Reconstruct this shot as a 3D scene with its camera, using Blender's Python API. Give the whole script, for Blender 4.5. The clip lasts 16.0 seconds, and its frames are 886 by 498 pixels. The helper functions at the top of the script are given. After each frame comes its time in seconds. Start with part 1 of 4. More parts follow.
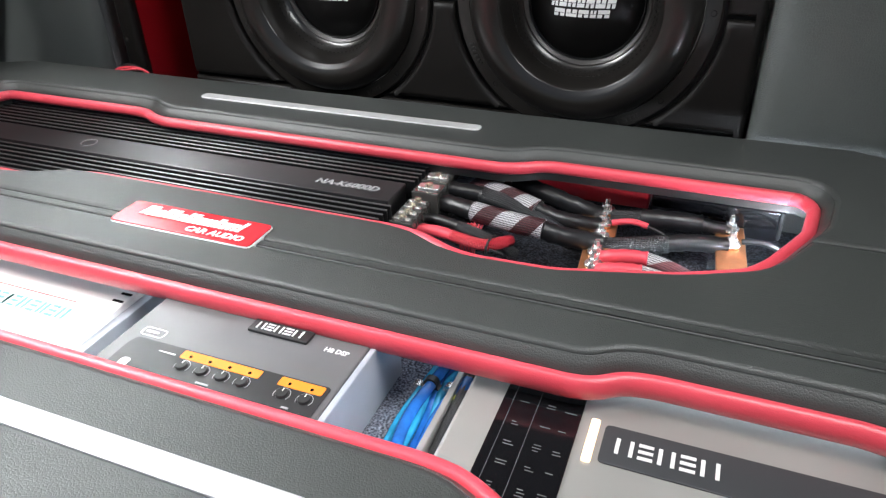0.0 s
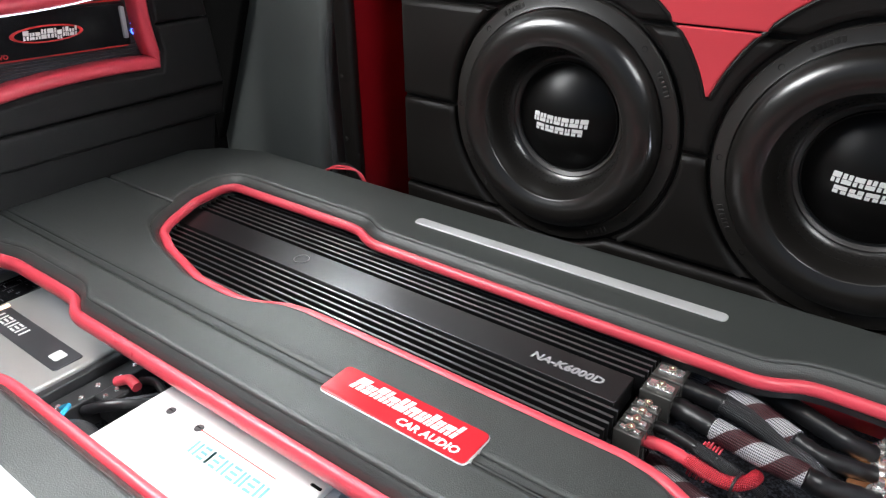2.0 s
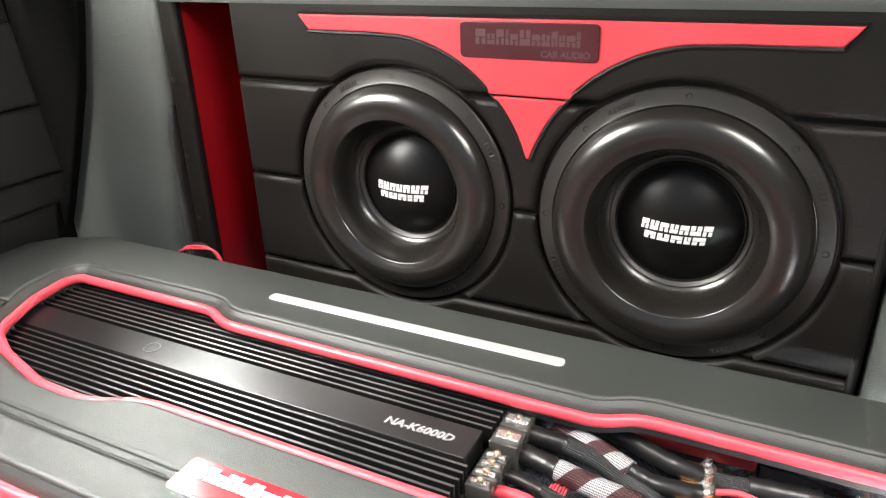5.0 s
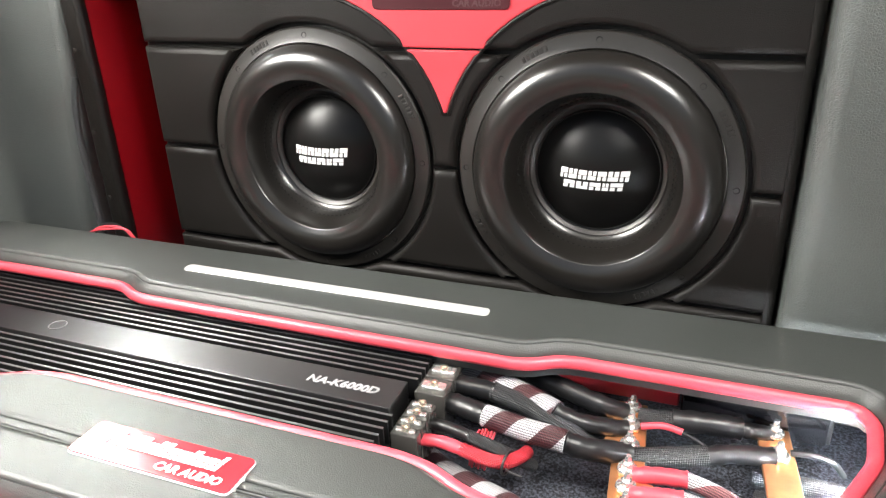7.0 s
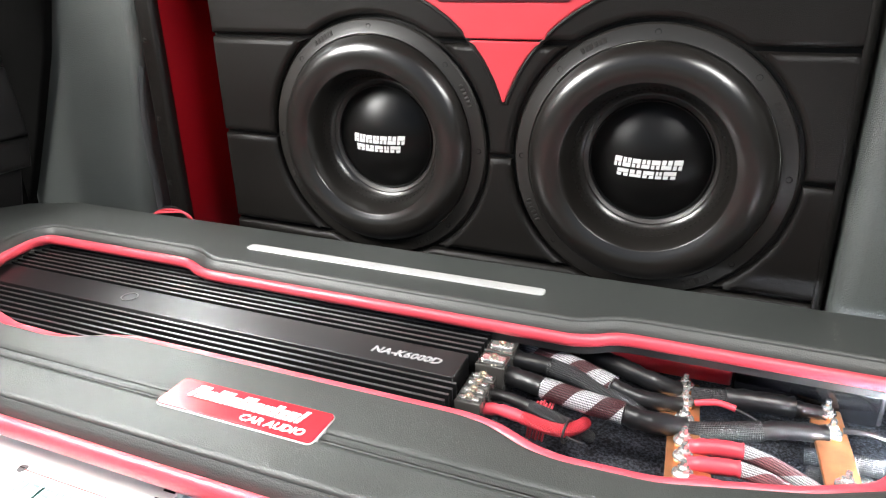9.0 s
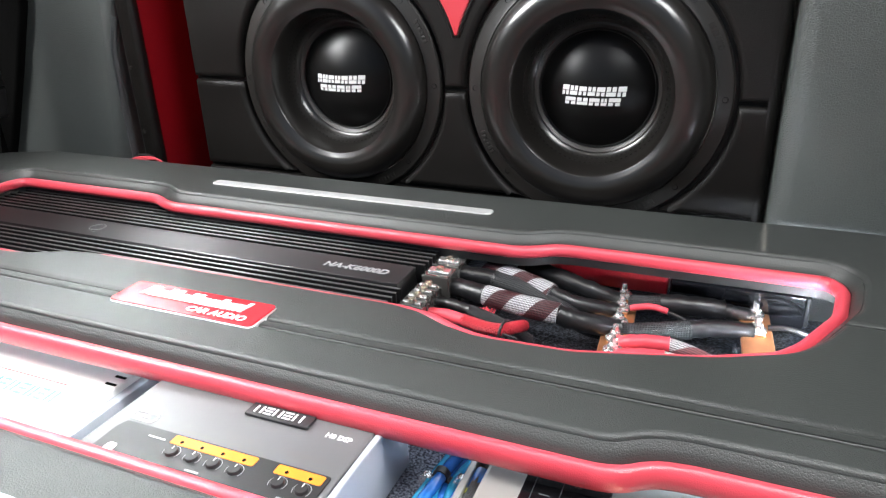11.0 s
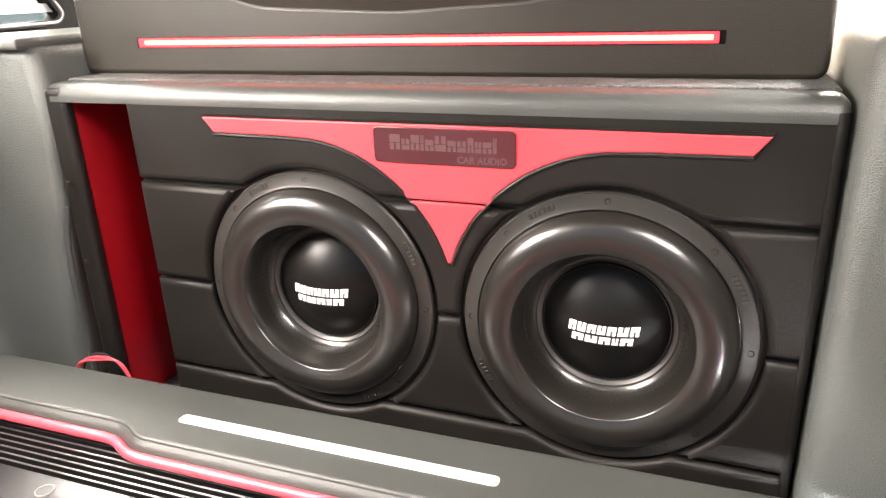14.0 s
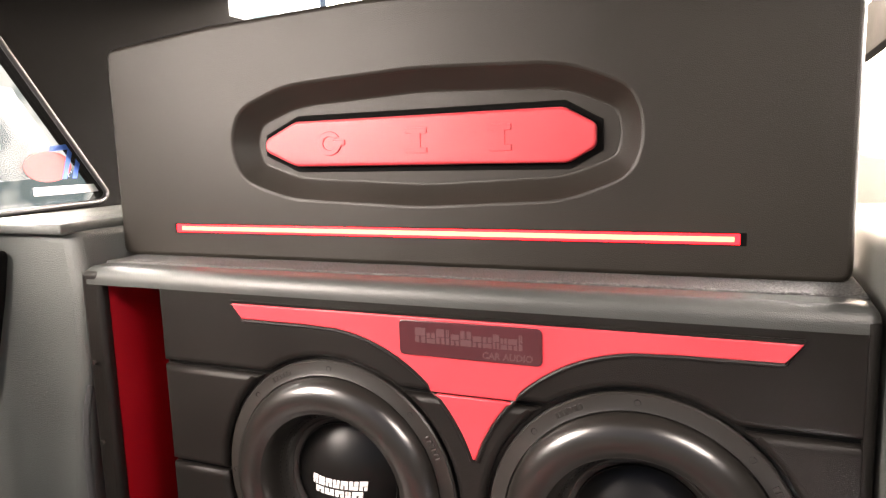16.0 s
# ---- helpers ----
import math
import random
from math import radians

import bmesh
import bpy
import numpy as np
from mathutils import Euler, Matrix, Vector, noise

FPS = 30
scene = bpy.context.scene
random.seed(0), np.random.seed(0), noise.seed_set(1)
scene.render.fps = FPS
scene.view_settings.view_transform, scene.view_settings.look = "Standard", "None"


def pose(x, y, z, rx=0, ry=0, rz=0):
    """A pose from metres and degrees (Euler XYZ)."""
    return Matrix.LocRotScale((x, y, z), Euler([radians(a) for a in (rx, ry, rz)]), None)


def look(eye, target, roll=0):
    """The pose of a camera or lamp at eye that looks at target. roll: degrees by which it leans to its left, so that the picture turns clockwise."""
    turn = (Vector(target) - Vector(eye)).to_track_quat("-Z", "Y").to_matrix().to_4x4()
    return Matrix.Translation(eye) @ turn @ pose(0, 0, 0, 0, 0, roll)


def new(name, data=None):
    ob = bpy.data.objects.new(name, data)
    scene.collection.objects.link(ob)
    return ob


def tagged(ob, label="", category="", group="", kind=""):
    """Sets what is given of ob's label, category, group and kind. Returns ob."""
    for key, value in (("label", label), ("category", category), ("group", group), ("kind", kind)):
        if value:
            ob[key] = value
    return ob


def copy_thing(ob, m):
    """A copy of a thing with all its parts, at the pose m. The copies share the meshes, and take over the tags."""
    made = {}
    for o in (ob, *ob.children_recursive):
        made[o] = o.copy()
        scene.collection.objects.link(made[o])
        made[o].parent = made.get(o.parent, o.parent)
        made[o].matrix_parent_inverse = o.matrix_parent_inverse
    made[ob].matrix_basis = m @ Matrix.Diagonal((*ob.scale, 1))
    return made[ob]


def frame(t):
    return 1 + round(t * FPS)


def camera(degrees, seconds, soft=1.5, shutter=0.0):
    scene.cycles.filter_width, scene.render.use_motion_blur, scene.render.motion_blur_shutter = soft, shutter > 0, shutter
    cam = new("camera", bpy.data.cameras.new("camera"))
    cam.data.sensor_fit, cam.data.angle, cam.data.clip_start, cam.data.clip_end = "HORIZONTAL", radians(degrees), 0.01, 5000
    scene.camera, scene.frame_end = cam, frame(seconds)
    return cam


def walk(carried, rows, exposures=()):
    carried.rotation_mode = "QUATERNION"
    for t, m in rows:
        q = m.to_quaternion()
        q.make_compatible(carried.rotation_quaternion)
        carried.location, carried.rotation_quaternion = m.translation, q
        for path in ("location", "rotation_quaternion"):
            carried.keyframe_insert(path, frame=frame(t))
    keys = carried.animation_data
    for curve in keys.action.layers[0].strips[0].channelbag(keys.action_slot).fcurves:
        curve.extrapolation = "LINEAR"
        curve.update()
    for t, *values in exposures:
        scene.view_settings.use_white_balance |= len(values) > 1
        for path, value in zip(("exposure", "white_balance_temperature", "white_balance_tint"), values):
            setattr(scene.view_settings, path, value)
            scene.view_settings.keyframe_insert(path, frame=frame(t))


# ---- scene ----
cam = camera(64.9, 16.0, 1.3)
PATH = [
    (0, (0.378, -0.866, 0.312), (-0.325, 0.688, -0.733), -2.0),
    (0.5, (0.353, -0.854, 0.323), (-0.432, 0.67, -0.708), -1.4),
    (1, (0.322, -0.825, 0.346), (-0.571, 0.648, -0.671), -1.0),
    (1.5, (0.277, -0.803, 0.374), (-0.712, 0.616, -0.629), -0.5),
    (2, (0.244, -0.78, 0.4), (-0.854, 0.604, -0.537), -0.7),
    (2.5, (0.257, -0.795, 0.425), (-0.887, 0.63, -0.388), -0.6),
    (3, (0.295, -0.851, 0.433), (-0.864, 0.565, -0.375), -0.8),
    (3.5, (0.295, -0.871, 0.433), (-0.843, 0.555, -0.387), -0.9),
    (4, (0.284, -0.861, 0.444), (-0.798, 0.61, -0.372), -1.1),
    (4.5, (0.283, -0.814, 0.439), (-0.63, 0.77, -0.372), -1.7),
    (5, (0.297, -0.764, 0.427), (-0.576, 0.843, -0.381), -1.8),
    (7.5, (0.319, -0.765, 0.36), (-0.376, 0.936, -0.431), -1.8),
    (8, (0.288, -0.796, 0.357), (-0.406, 0.911, -0.419), -1.5),
    (10.5, (0.346, -0.839, 0.309), (-0.547, 0.775, -0.466), -1.6),
    (11, (0.371, -0.854, 0.284), (-0.405, 0.813, -0.503), -2.0),
    (11.5, (0.372, -0.853, 0.272), (-0.306, 0.854, -0.519), -1.9),
    (12, (0.351, -0.825, 0.286), (-0.281, 0.887, -0.532), -1.8),
    (12.5, (0.32, -0.791, 0.335), (-0.295, 0.889, -0.559), -1.9),
    (13, (0.298, -0.753, 0.379), (-0.327, 0.928, -0.507), -1.9),
    (13.5, (0.288, -0.722, 0.439), (-0.384, 1.002, -0.321), -2.0),
    (14, (0.278, -0.706, 0.482), (-0.421, 1.034, -0.213), -2.1),
    (14.5, (0.289, -0.693, 0.501), (-0.441, 1.092, -0.029), -2.0),
    (15, (0.28, -0.691, 0.512), (-0.462, 1.106, 0.043), -2.0),
    (15.5, (0.272, -0.698, 0.525), (-0.485, 1.1, 0.084), -1.8),
    (16, (0.269, -0.695, 0.533), (-0.509, 1.125, 0.245), -1.8),
]
EXPOSURES = [(0, 0.55, 6500, 10), (1.0, 0.48, 6500, 10), (2.0, 0.35, 6500, 10), (2.6, 0.56, 6500, 10), (3.0, 0.80, 6550, 10), (3.5, 0.76, 6600, 10), (4.2, 1.02, 6800, 10), (5.0, 1.45, 7100, 10), (7.5, 1.65, 7000, 10), (8.2, 1.5, 6900, 10), (10.5, 1.02, 6600, 10), (11.5, 0.97, 6500, 10), (12.5, 1.18, 6600, 10), (13.0, 1.40, 6950, 11), (13.5, 2.02, 7300, 13), (14.5, 2.20, 7900, 19), (15.5, 1.93, 7900, 20), (16, 1.66, 7900, 20)]
walk(cam, [(t, look(eye, target, roll)) for t, eye, target, roll in PATH], EXPOSURES)

# ---------------------------------------------------------------- light
world = bpy.data.worlds.new("world")
scene.world = world
world.use_nodes = True
wn = world.node_tree.nodes
sky = wn.new("ShaderNodeTexSky")
sky.sky_type, sky.sun_disc = "NISHITA", False
sky.sun_elevation, sky.sun_rotation = radians(63), radians(200)
world.node_tree.links.new(sky.outputs[0], wn["Background"].inputs[0])
wn["Background"].inputs[1].default_value = 0.03
sun = new("sun", bpy.data.lights.new("sun", "SUN"))
sun.data.energy, sun.data.angle, sun.data.color = 0.5, radians(14), (1.0, 0.97, 0.92)
sun.matrix_world = look((-0.6, -1.6, 3.4), (0, 0, 0))
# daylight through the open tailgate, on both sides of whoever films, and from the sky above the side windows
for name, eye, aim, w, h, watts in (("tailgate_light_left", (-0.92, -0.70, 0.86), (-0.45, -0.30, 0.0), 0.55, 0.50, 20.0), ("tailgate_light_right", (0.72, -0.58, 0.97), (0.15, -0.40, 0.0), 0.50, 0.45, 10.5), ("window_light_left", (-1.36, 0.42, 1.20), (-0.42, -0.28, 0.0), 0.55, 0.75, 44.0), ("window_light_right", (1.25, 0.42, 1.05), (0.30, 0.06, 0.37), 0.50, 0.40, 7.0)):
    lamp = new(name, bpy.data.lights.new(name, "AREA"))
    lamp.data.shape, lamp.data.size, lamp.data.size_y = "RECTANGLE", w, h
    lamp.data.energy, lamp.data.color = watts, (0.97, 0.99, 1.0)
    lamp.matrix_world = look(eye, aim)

# ---------------------------------------------------------------- materials


def mat(name, color, rough=0.5, metal=0.0, var=0.12, vscale=6.0, grain=0.0, gscale=600.0, kind="noise", emit=0.0, spec=0.5, coat=0.0, rvar=0.1, brushed=0.0):
    """A surface with slow colour and gloss variation and a fine relief, in metres."""
    m = bpy.data.materials.new(name)
    m.use_nodes = True
    n, l = m.node_tree.nodes, m.node_tree.links
    b = n["Principled BSDF"]
    tc = n.new("ShaderNodeTexCoord")
    big = n.new("ShaderNodeTexNoise")
    big.inputs["Scale"].default_value, big.inputs["Detail"].default_value = vscale, 6
    l.new(tc.outputs["Object"], big.inputs["Vector"])
    ramp = n.new("ShaderNodeMapRange")
    ramp.inputs[1].default_value, ramp.inputs[2].default_value = 0.3, 0.7
    ramp.inputs[3].default_value, ramp.inputs[4].default_value = 1 - var, 1 + var
    l.new(big.outputs["Fac"], ramp.inputs[0])
    mul = n.new("ShaderNodeMix")
    mul.data_type, mul.blend_type = "RGBA", "MULTIPLY"
    mul.inputs[0].default_value = 1
    mul.inputs[6].default_value = (*color, 1)
    l.new(ramp.outputs[0], mul.inputs[7])
    l.new(mul.outputs[2], b.inputs["Base Color"])
    rr = n.new("ShaderNodeMapRange")
    rr.inputs[1].default_value, rr.inputs[2].default_value = 0.3, 0.7
    rr.inputs[3].default_value, rr.inputs[4].default_value = max(0.02, rough - rvar * rough), min(1, rough + rvar * rough)
    l.new(big.outputs["Fac"], rr.inputs[0])
    l.new(rr.outputs[0], b.inputs["Roughness"])
    b.inputs["Metallic"].default_value = metal
    b.inputs["Specular IOR Level"].default_value = spec
    b.inputs["Coat Weight"].default_value = coat
    b.inputs["Coat Roughness"].default_value = 0.12
    if grain:
        if kind == "leather":
            fine = n.new("ShaderNodeTexVoronoi")
            fine.feature = "DISTANCE_TO_EDGE"
            fine.inputs["Scale"].default_value = gscale
            warp = n.new("ShaderNodeTexNoise")
            warp.inputs["Scale"].default_value = gscale * 0.35
            add = n.new("ShaderNodeMixRGB")
            add.inputs[0].default_value = 0.0010
            l.new(tc.outputs["Object"], warp.inputs["Vector"])
            l.new(tc.outputs["Object"], add.inputs[1])
            l.new(warp.outputs["Color"], add.inputs[2])
            l.new(add.outputs[0], fine.inputs["Vector"])
            top = n.new("ShaderNodeMapRange")
            top.inputs[1].default_value, top.inputs[2].default_value = 0.0, 0.25
            l.new(fine.outputs["Distance"], top.inputs[0])
            height = top.outputs[0]
        else:
            fine = n.new("ShaderNodeTexNoise")
            fine.inputs["Scale"].default_value, fine.inputs["Detail"].default_value = gscale, 3
            l.new(tc.outputs["Object"], fine.inputs["Vector"])
            height = fine.outputs["Fac"]
        bump = n.new("ShaderNodeBump")
        bump.inputs["Strength"].default_value, bump.inputs["Distance"].default_value = grain, 0.0004
        l.new(height, bump.inputs["Height"])
        l.new(bump.outputs[0], b.inputs["Normal"])
    if brushed:
        tang = n.new("ShaderNodeCombineXYZ")
        tang.inputs[1].default_value = 1.0
        l.new(tang.outputs[0], b.inputs["Tangent"])
        b.inputs["Anisotropic"].default_value = brushed
    if emit:
        b.inputs["Emission Color"].default_value = (*color, 1)
        b.inputs["Emission Strength"].default_value = emit
    return m


def speckle(name, dark, light, scale, rough=0.95, bumpy=1.0, threshold=0.5, depth=0.002):
    """Carpet or woven surface: two colours of fibre mixed at a fine scale."""
    m = mat(name, dark, rough, grain=bumpy, gscale=scale)
    n, l = m.node_tree.nodes, m.node_tree.links
    b = n["Principled BSDF"]
    tc = n.new("ShaderNodeTexCoord")
    no = n.new("ShaderNodeTexNoise")
    no.inputs["Scale"].default_value, no.inputs["Detail"].default_value = scale, 4
    l.new(tc.outputs["Object"], no.inputs["Vector"])
    cr = n.new("ShaderNodeValToRGB")
    cr.color_ramp.elements[0].position, cr.color_ramp.elements[1].position = threshold - 0.1, threshold + 0.14
    cr.color_ramp.elements[0].color, cr.color_ramp.elements[1].color = (*dark, 1), (*light, 1)
    l.new(no.outputs["Fac"], cr.inputs[0])
    l.new(cr.outputs[0], b.inputs["Base Color"])
    for x in n:
        if x.type == "BUMP":
            x.inputs["Distance"].default_value = depth
    return m


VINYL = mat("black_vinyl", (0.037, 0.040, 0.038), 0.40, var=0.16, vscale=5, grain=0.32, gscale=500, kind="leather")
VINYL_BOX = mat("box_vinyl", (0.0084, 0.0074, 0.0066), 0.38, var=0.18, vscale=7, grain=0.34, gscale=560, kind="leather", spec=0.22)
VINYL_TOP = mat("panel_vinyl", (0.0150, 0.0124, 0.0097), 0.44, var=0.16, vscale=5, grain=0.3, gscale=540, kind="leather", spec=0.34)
VINYL_GREY = mat("grey_vinyl", (0.082, 0.089, 0.085), 0.44, var=0.2, vscale=4, grain=0.85, gscale=350, kind="leather")
VINYL_SIDE = mat("side_vinyl", (0.0075, 0.0075, 0.0075), 0.46, var=0.15, vscale=5, grain=0.4, gscale=520, kind="leather", spec=0.26)
VINYL_RED = mat("red_vinyl", (0.56, 0.046, 0.060), 0.36, var=0.08, vscale=9, grain=0.22, gscale=620, kind="leather")
PIPE_RED = mat("red_piping_vinyl", (0.64, 0.062, 0.088), 0.30, var=0.08, vscale=14, grain=0.2, gscale=700, kind="leather", coat=0.12)
RED_PAINT = mat("red_port_paint", (0.22, 0.003, 0.007), 0.4, var=0.1, grain=0.2, gscale=200)
RUBBER = mat("surround_rubber", (0.0120, 0.0106, 0.0094), 0.29, var=0.06, vscale=10, rvar=0.03, coat=0.35)
BASKET = mat("frame_rubber", (0.015, 0.0132, 0.0116), 0.40, var=0.2, grain=0.3, gscale=900)
CONE = mat("cone_paper", (0.024, 0.021, 0.019), 0.38, var=0.2, grain=0.4, gscale=700)
CAP = mat("dust_cap_gloss", (0.0040, 0.0037, 0.0035), 0.36, var=0.1, vscale=12, spec=0.26)
WHITE_PRINT = mat("white_print", (0.72, 0.72, 0.70), 0.5, var=0.05)
SILVER = mat("brushed_aluminium", (0.56, 0.56, 0.56), 0.38, 0.4, var=0.05, vscale=40, grain=0.1, gscale=900)
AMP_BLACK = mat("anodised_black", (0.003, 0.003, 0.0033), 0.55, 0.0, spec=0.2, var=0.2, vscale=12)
FIN = mat("lit_fin_edge", (0.17, 0.17, 0.173), 0.34, 0.9, var=0.2, vscale=14, brushed=0.85)
AMP_BAND = mat("brushed_black", (0.095, 0.095, 0.098), 0.32, 0.9, var=0.05, vscale=5, rvar=0.03, brushed=0.85)
FIN_TOP = mat("pale_mark_metal", (0.30, 0.30, 0.30), 0.35, 0.9, var=0.2, vscale=20)
BLACK_PLASTIC = mat("black_plastic", (0.015, 0.015, 0.016), 0.4, var=0.15, grain=0.15, gscale=700)
SMOKED = mat("smoked_red_badge", (0.050, 0.010, 0.013), 0.30, var=0.15, vscale=18, coat=0.3)
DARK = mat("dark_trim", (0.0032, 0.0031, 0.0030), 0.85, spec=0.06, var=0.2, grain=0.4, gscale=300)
HOLE = mat("bolt_hole", (0.002, 0.002, 0.002), 0.9)
CARPET = speckle("carpet_grey", (0.012, 0.013, 0.018), (0.10, 0.11, 0.14), 420, threshold=0.52)
FELT = speckle("grey_felt", (0.018, 0.018, 0.018), (0.095, 0.095, 0.093), 380, threshold=0.52)
# blue-grey carpet made paler, with the strong bluish light put into its colour
CARPET_LIT = speckle("carpet_lit_blue_grey", (0.05, 0.055, 0.075), (0.34, 0.37, 0.44), 480, threshold=0.5)

# ---------------------------------------------------------------- builders


def mesh(verts, faces, material, angle=35):
    me = bpy.data.meshes.new("mesh")
    me.from_pydata([tuple(v) for v in verts], [], faces)
    me.materials.append(material)
    return finish(me, angle)


def finish(me, angle=35):
    me.polygons.foreach_set("use_smooth", [True] * len(me.polygons))
    me.set_sharp_from_angle(angle=radians(angle))
    me.update()
    return me


def thing(name, m=Matrix(), label="", category="", group="", kind=""):
    ob = new(name)
    ob.empty_display_size = 0.02
    ob.matrix_world = m
    return tagged(ob, label, category, group, kind)


def part(name, me, parent=None, label="", m=None):
    ob = new(name, me)
    me.name = name
    if parent:
        ob.parent = parent
    if m is not None:
        ob.matrix_basis = m
    if label:
        ob["label"] = label
    return ob


def from_curve(cu, material, angle=35):
    ob = bpy.data.objects.new("tmp", cu)
    scene.collection.objects.link(ob)
    dg = bpy.context.evaluated_depsgraph_get()
    me = bpy.data.meshes.new_from_object(ob.evaluated_get(dg))
    bpy.data.objects.remove(ob)
    bpy.data.curves.remove(cu)
    me.materials.clear()
    me.materials.append(material)
    return finish(me, angle)


def plate(outlines, z0, z1, material, bevel=0.001, res=2, angle=35):
    """A slab between z0 and z1 with rounded edges; the first outline is its rim, the others are holes."""
    cu = bpy.data.curves.new("tmp", "CURVE")
    cu.dimensions, cu.fill_mode = "2D", "BOTH"
    bevel = min(bevel, (z1 - z0) * 0.49)
    cu.extrude, cu.bevel_depth, cu.bevel_resolution, cu.offset = (z1 - z0) / 2 - bevel, bevel, res, -bevel
    for pts in outlines:
        sp = cu.splines.new("POLY")
        sp.points.add(len(pts) - 1)
        for p, (x, y) in zip(sp.points, pts):
            p.co = (x, y, 0, 1)
        sp.use_cyclic_u = True
    me = from_curve(cu, material, angle)
    me.transform(Matrix.Translation((0, 0, (z0 + z1) / 2)))
    return me


def smooth_line(pts, n=6, closed=False):
    """Catmull-Rom through the points."""
    P = [Vector(p) for p in pts]
    out, k = [], len(P)
    for i in range(k if closed else k - 1):
        g = lambda j: P[j % k] if closed else P[max(0, min(k - 1, j))]
        a, b, c, d = g(i - 1), g(i), g(i + 1), g(i + 2)
        for s in range(n):
            t = s / n
            out.append(0.5 * ((2 * b) + (c - a) * t + (2 * a - 5 * b + 4 * c - d) * t * t + (3 * b - a - 3 * c + d) * t ** 3))
    if not closed:
        out.append(P[-1])
    return out


def rounded(pts, r=0.01, n=4):
    """The polygon with its corners rounded off."""
    P, out = [Vector(p) for p in pts], []
    for i, b in enumerate(P):
        a, c = P[i - 1], P[(i + 1) % len(P)]
        rr = min(r, (a - b).length * 0.45, (c - b).length * 0.45)
        p, q = b + (a - b).normalized() * rr, b + (c - b).normalized() * rr
        for s in range(n + 1):
            t = s / n
            out.append(p * (1 - t) ** 2 + b * 2 * t * (1 - t) + q * t * t)
    return out


def box_outline(x0, y0, x1, y1, r=0.004, n=3):
    return [tuple(v) for v in rounded([(x0, y0), (x1, y0), (x1, y1), (x0, y1)], r, n)]


def block(x0, y0, z0, x1, y1, z1, material, bevel=0.0015, r=0.003):
    return plate([box_outline(x0, y0, x1, y1, r)], z0, z1, material, bevel)


def offset(pts, d):
    """A closed outline moved outwards by d (counter-clockwise outlines grow)."""
    P, out = [Vector(p[:2]) for p in pts], []
    area = sum(P[i - 1].x * P[i].y - P[i].x * P[i - 1].y for i in range(len(P)))
    s = 1 if area > 0 else -1
    for i in range(len(P)):
        a, c = P[i - 1], P[(i + 1) % len(P)]
        t = (c - a).normalized()
        out.append((P[i].x + s * d * t.y, P[i].y - s * d * t.x))
    return out


def tube(pts, r, material, closed=False, sides=10, radii=None, caps=True):
    """A pipe along the points."""
    P = [Vector(p) for p in pts]
    k, verts, faces = len(P), [], []
    up = None
    for i in range(k):
        a, b = (P[i - 1], P[(i + 1) % k]) if closed else (P[max(0, i - 1)], P[min(k - 1, i + 1)])
        t = (b - a).normalized()
        if up is None:
            up = t.orthogonal().normalized()
        up = (up - t * up.dot(t)).normalized()
        side = t.cross(up)
        rad = radii[i] if radii else r
        for s in range(sides):
            w = 2 * math.pi * s / sides
            verts.append(P[i] + (up * math.cos(w) + side * math.sin(w)) * rad)
    for i in range(k if closed else k - 1):
        for s in range(sides):
            j, u = (i + 1) % k, (s + 1) % sides
            faces.append((i * sides + s, i * sides + u, j * sides + u, j * sides + s))
    if not closed and caps:
        faces += [tuple(range(sides))[::-1], tuple(range((k - 1) * sides, k * sides))]
    me = mesh(verts, faces, material, 50)
    uv, run_len = me.uv_layers.new(name="UVMap"), [0.0]
    for a, b in zip(P, P[1:] + P[:1]):
        run_len.append(run_len[-1] + (b - a).length)
    quads = (k if closed else k - 1) * sides
    for f in range(quads):
        i, s_ = divmod(f, sides)
        for n_, (di, ds) in enumerate(((0, 0), (0, 1), (1, 1), (1, 0))):
            uv.data[f * 4 + n_].uv = (run_len[i + di], (s_ + ds) / sides)
    return me


def loft(rings, material, angle=40):
    """Skin between closed outlines with equal numbers of points."""
    k, verts, faces = len(rings[0]), [p for ring in rings for p in ring], []
    for i in range(len(rings) - 1):
        for s in range(k):
            u = (s + 1) % k
            faces.append((i * k + s, i * k + u, (i + 1) * k + u, (i + 1) * k + s))
    return mesh(verts, faces, material, angle)


def lathe(profile, material, seg=96, angle=35):
    """Turns a profile of (radius, height) round z."""
    rings = [[(r * math.cos(2 * math.pi * s / seg), r * math.sin(2 * math.pi * s / seg), h) for s in range(seg)] for r, h in profile]
    return loft(rings, material, angle)


def joined(meshes):
    """Several small shapes as one mesh."""
    bm = bmesh.new()
    for me in meshes:
        bm.from_mesh(me)
    out = meshes[0].copy()
    bm.to_mesh(out)
    bm.free()
    return finish(out)


def words(text, size, material, depth=0.0004, shear=0.0, align="LEFT", width=None, bold=0.022):
    cu = bpy.data.curves.new("tmp", "FONT")
    cu.offset = size * bold
    cu.body, cu.size, cu.extrude, cu.shear, cu.align_x, cu.resolution_u = text, size, depth, shear, align, 2
    me = from_curve(cu, material)
    if width:
        xs = [v.co.x for v in me.vertices]
        me.transform(Matrix.Diagonal((width / (max(xs) - min(xs)), 1, 1, 1)))
    return me


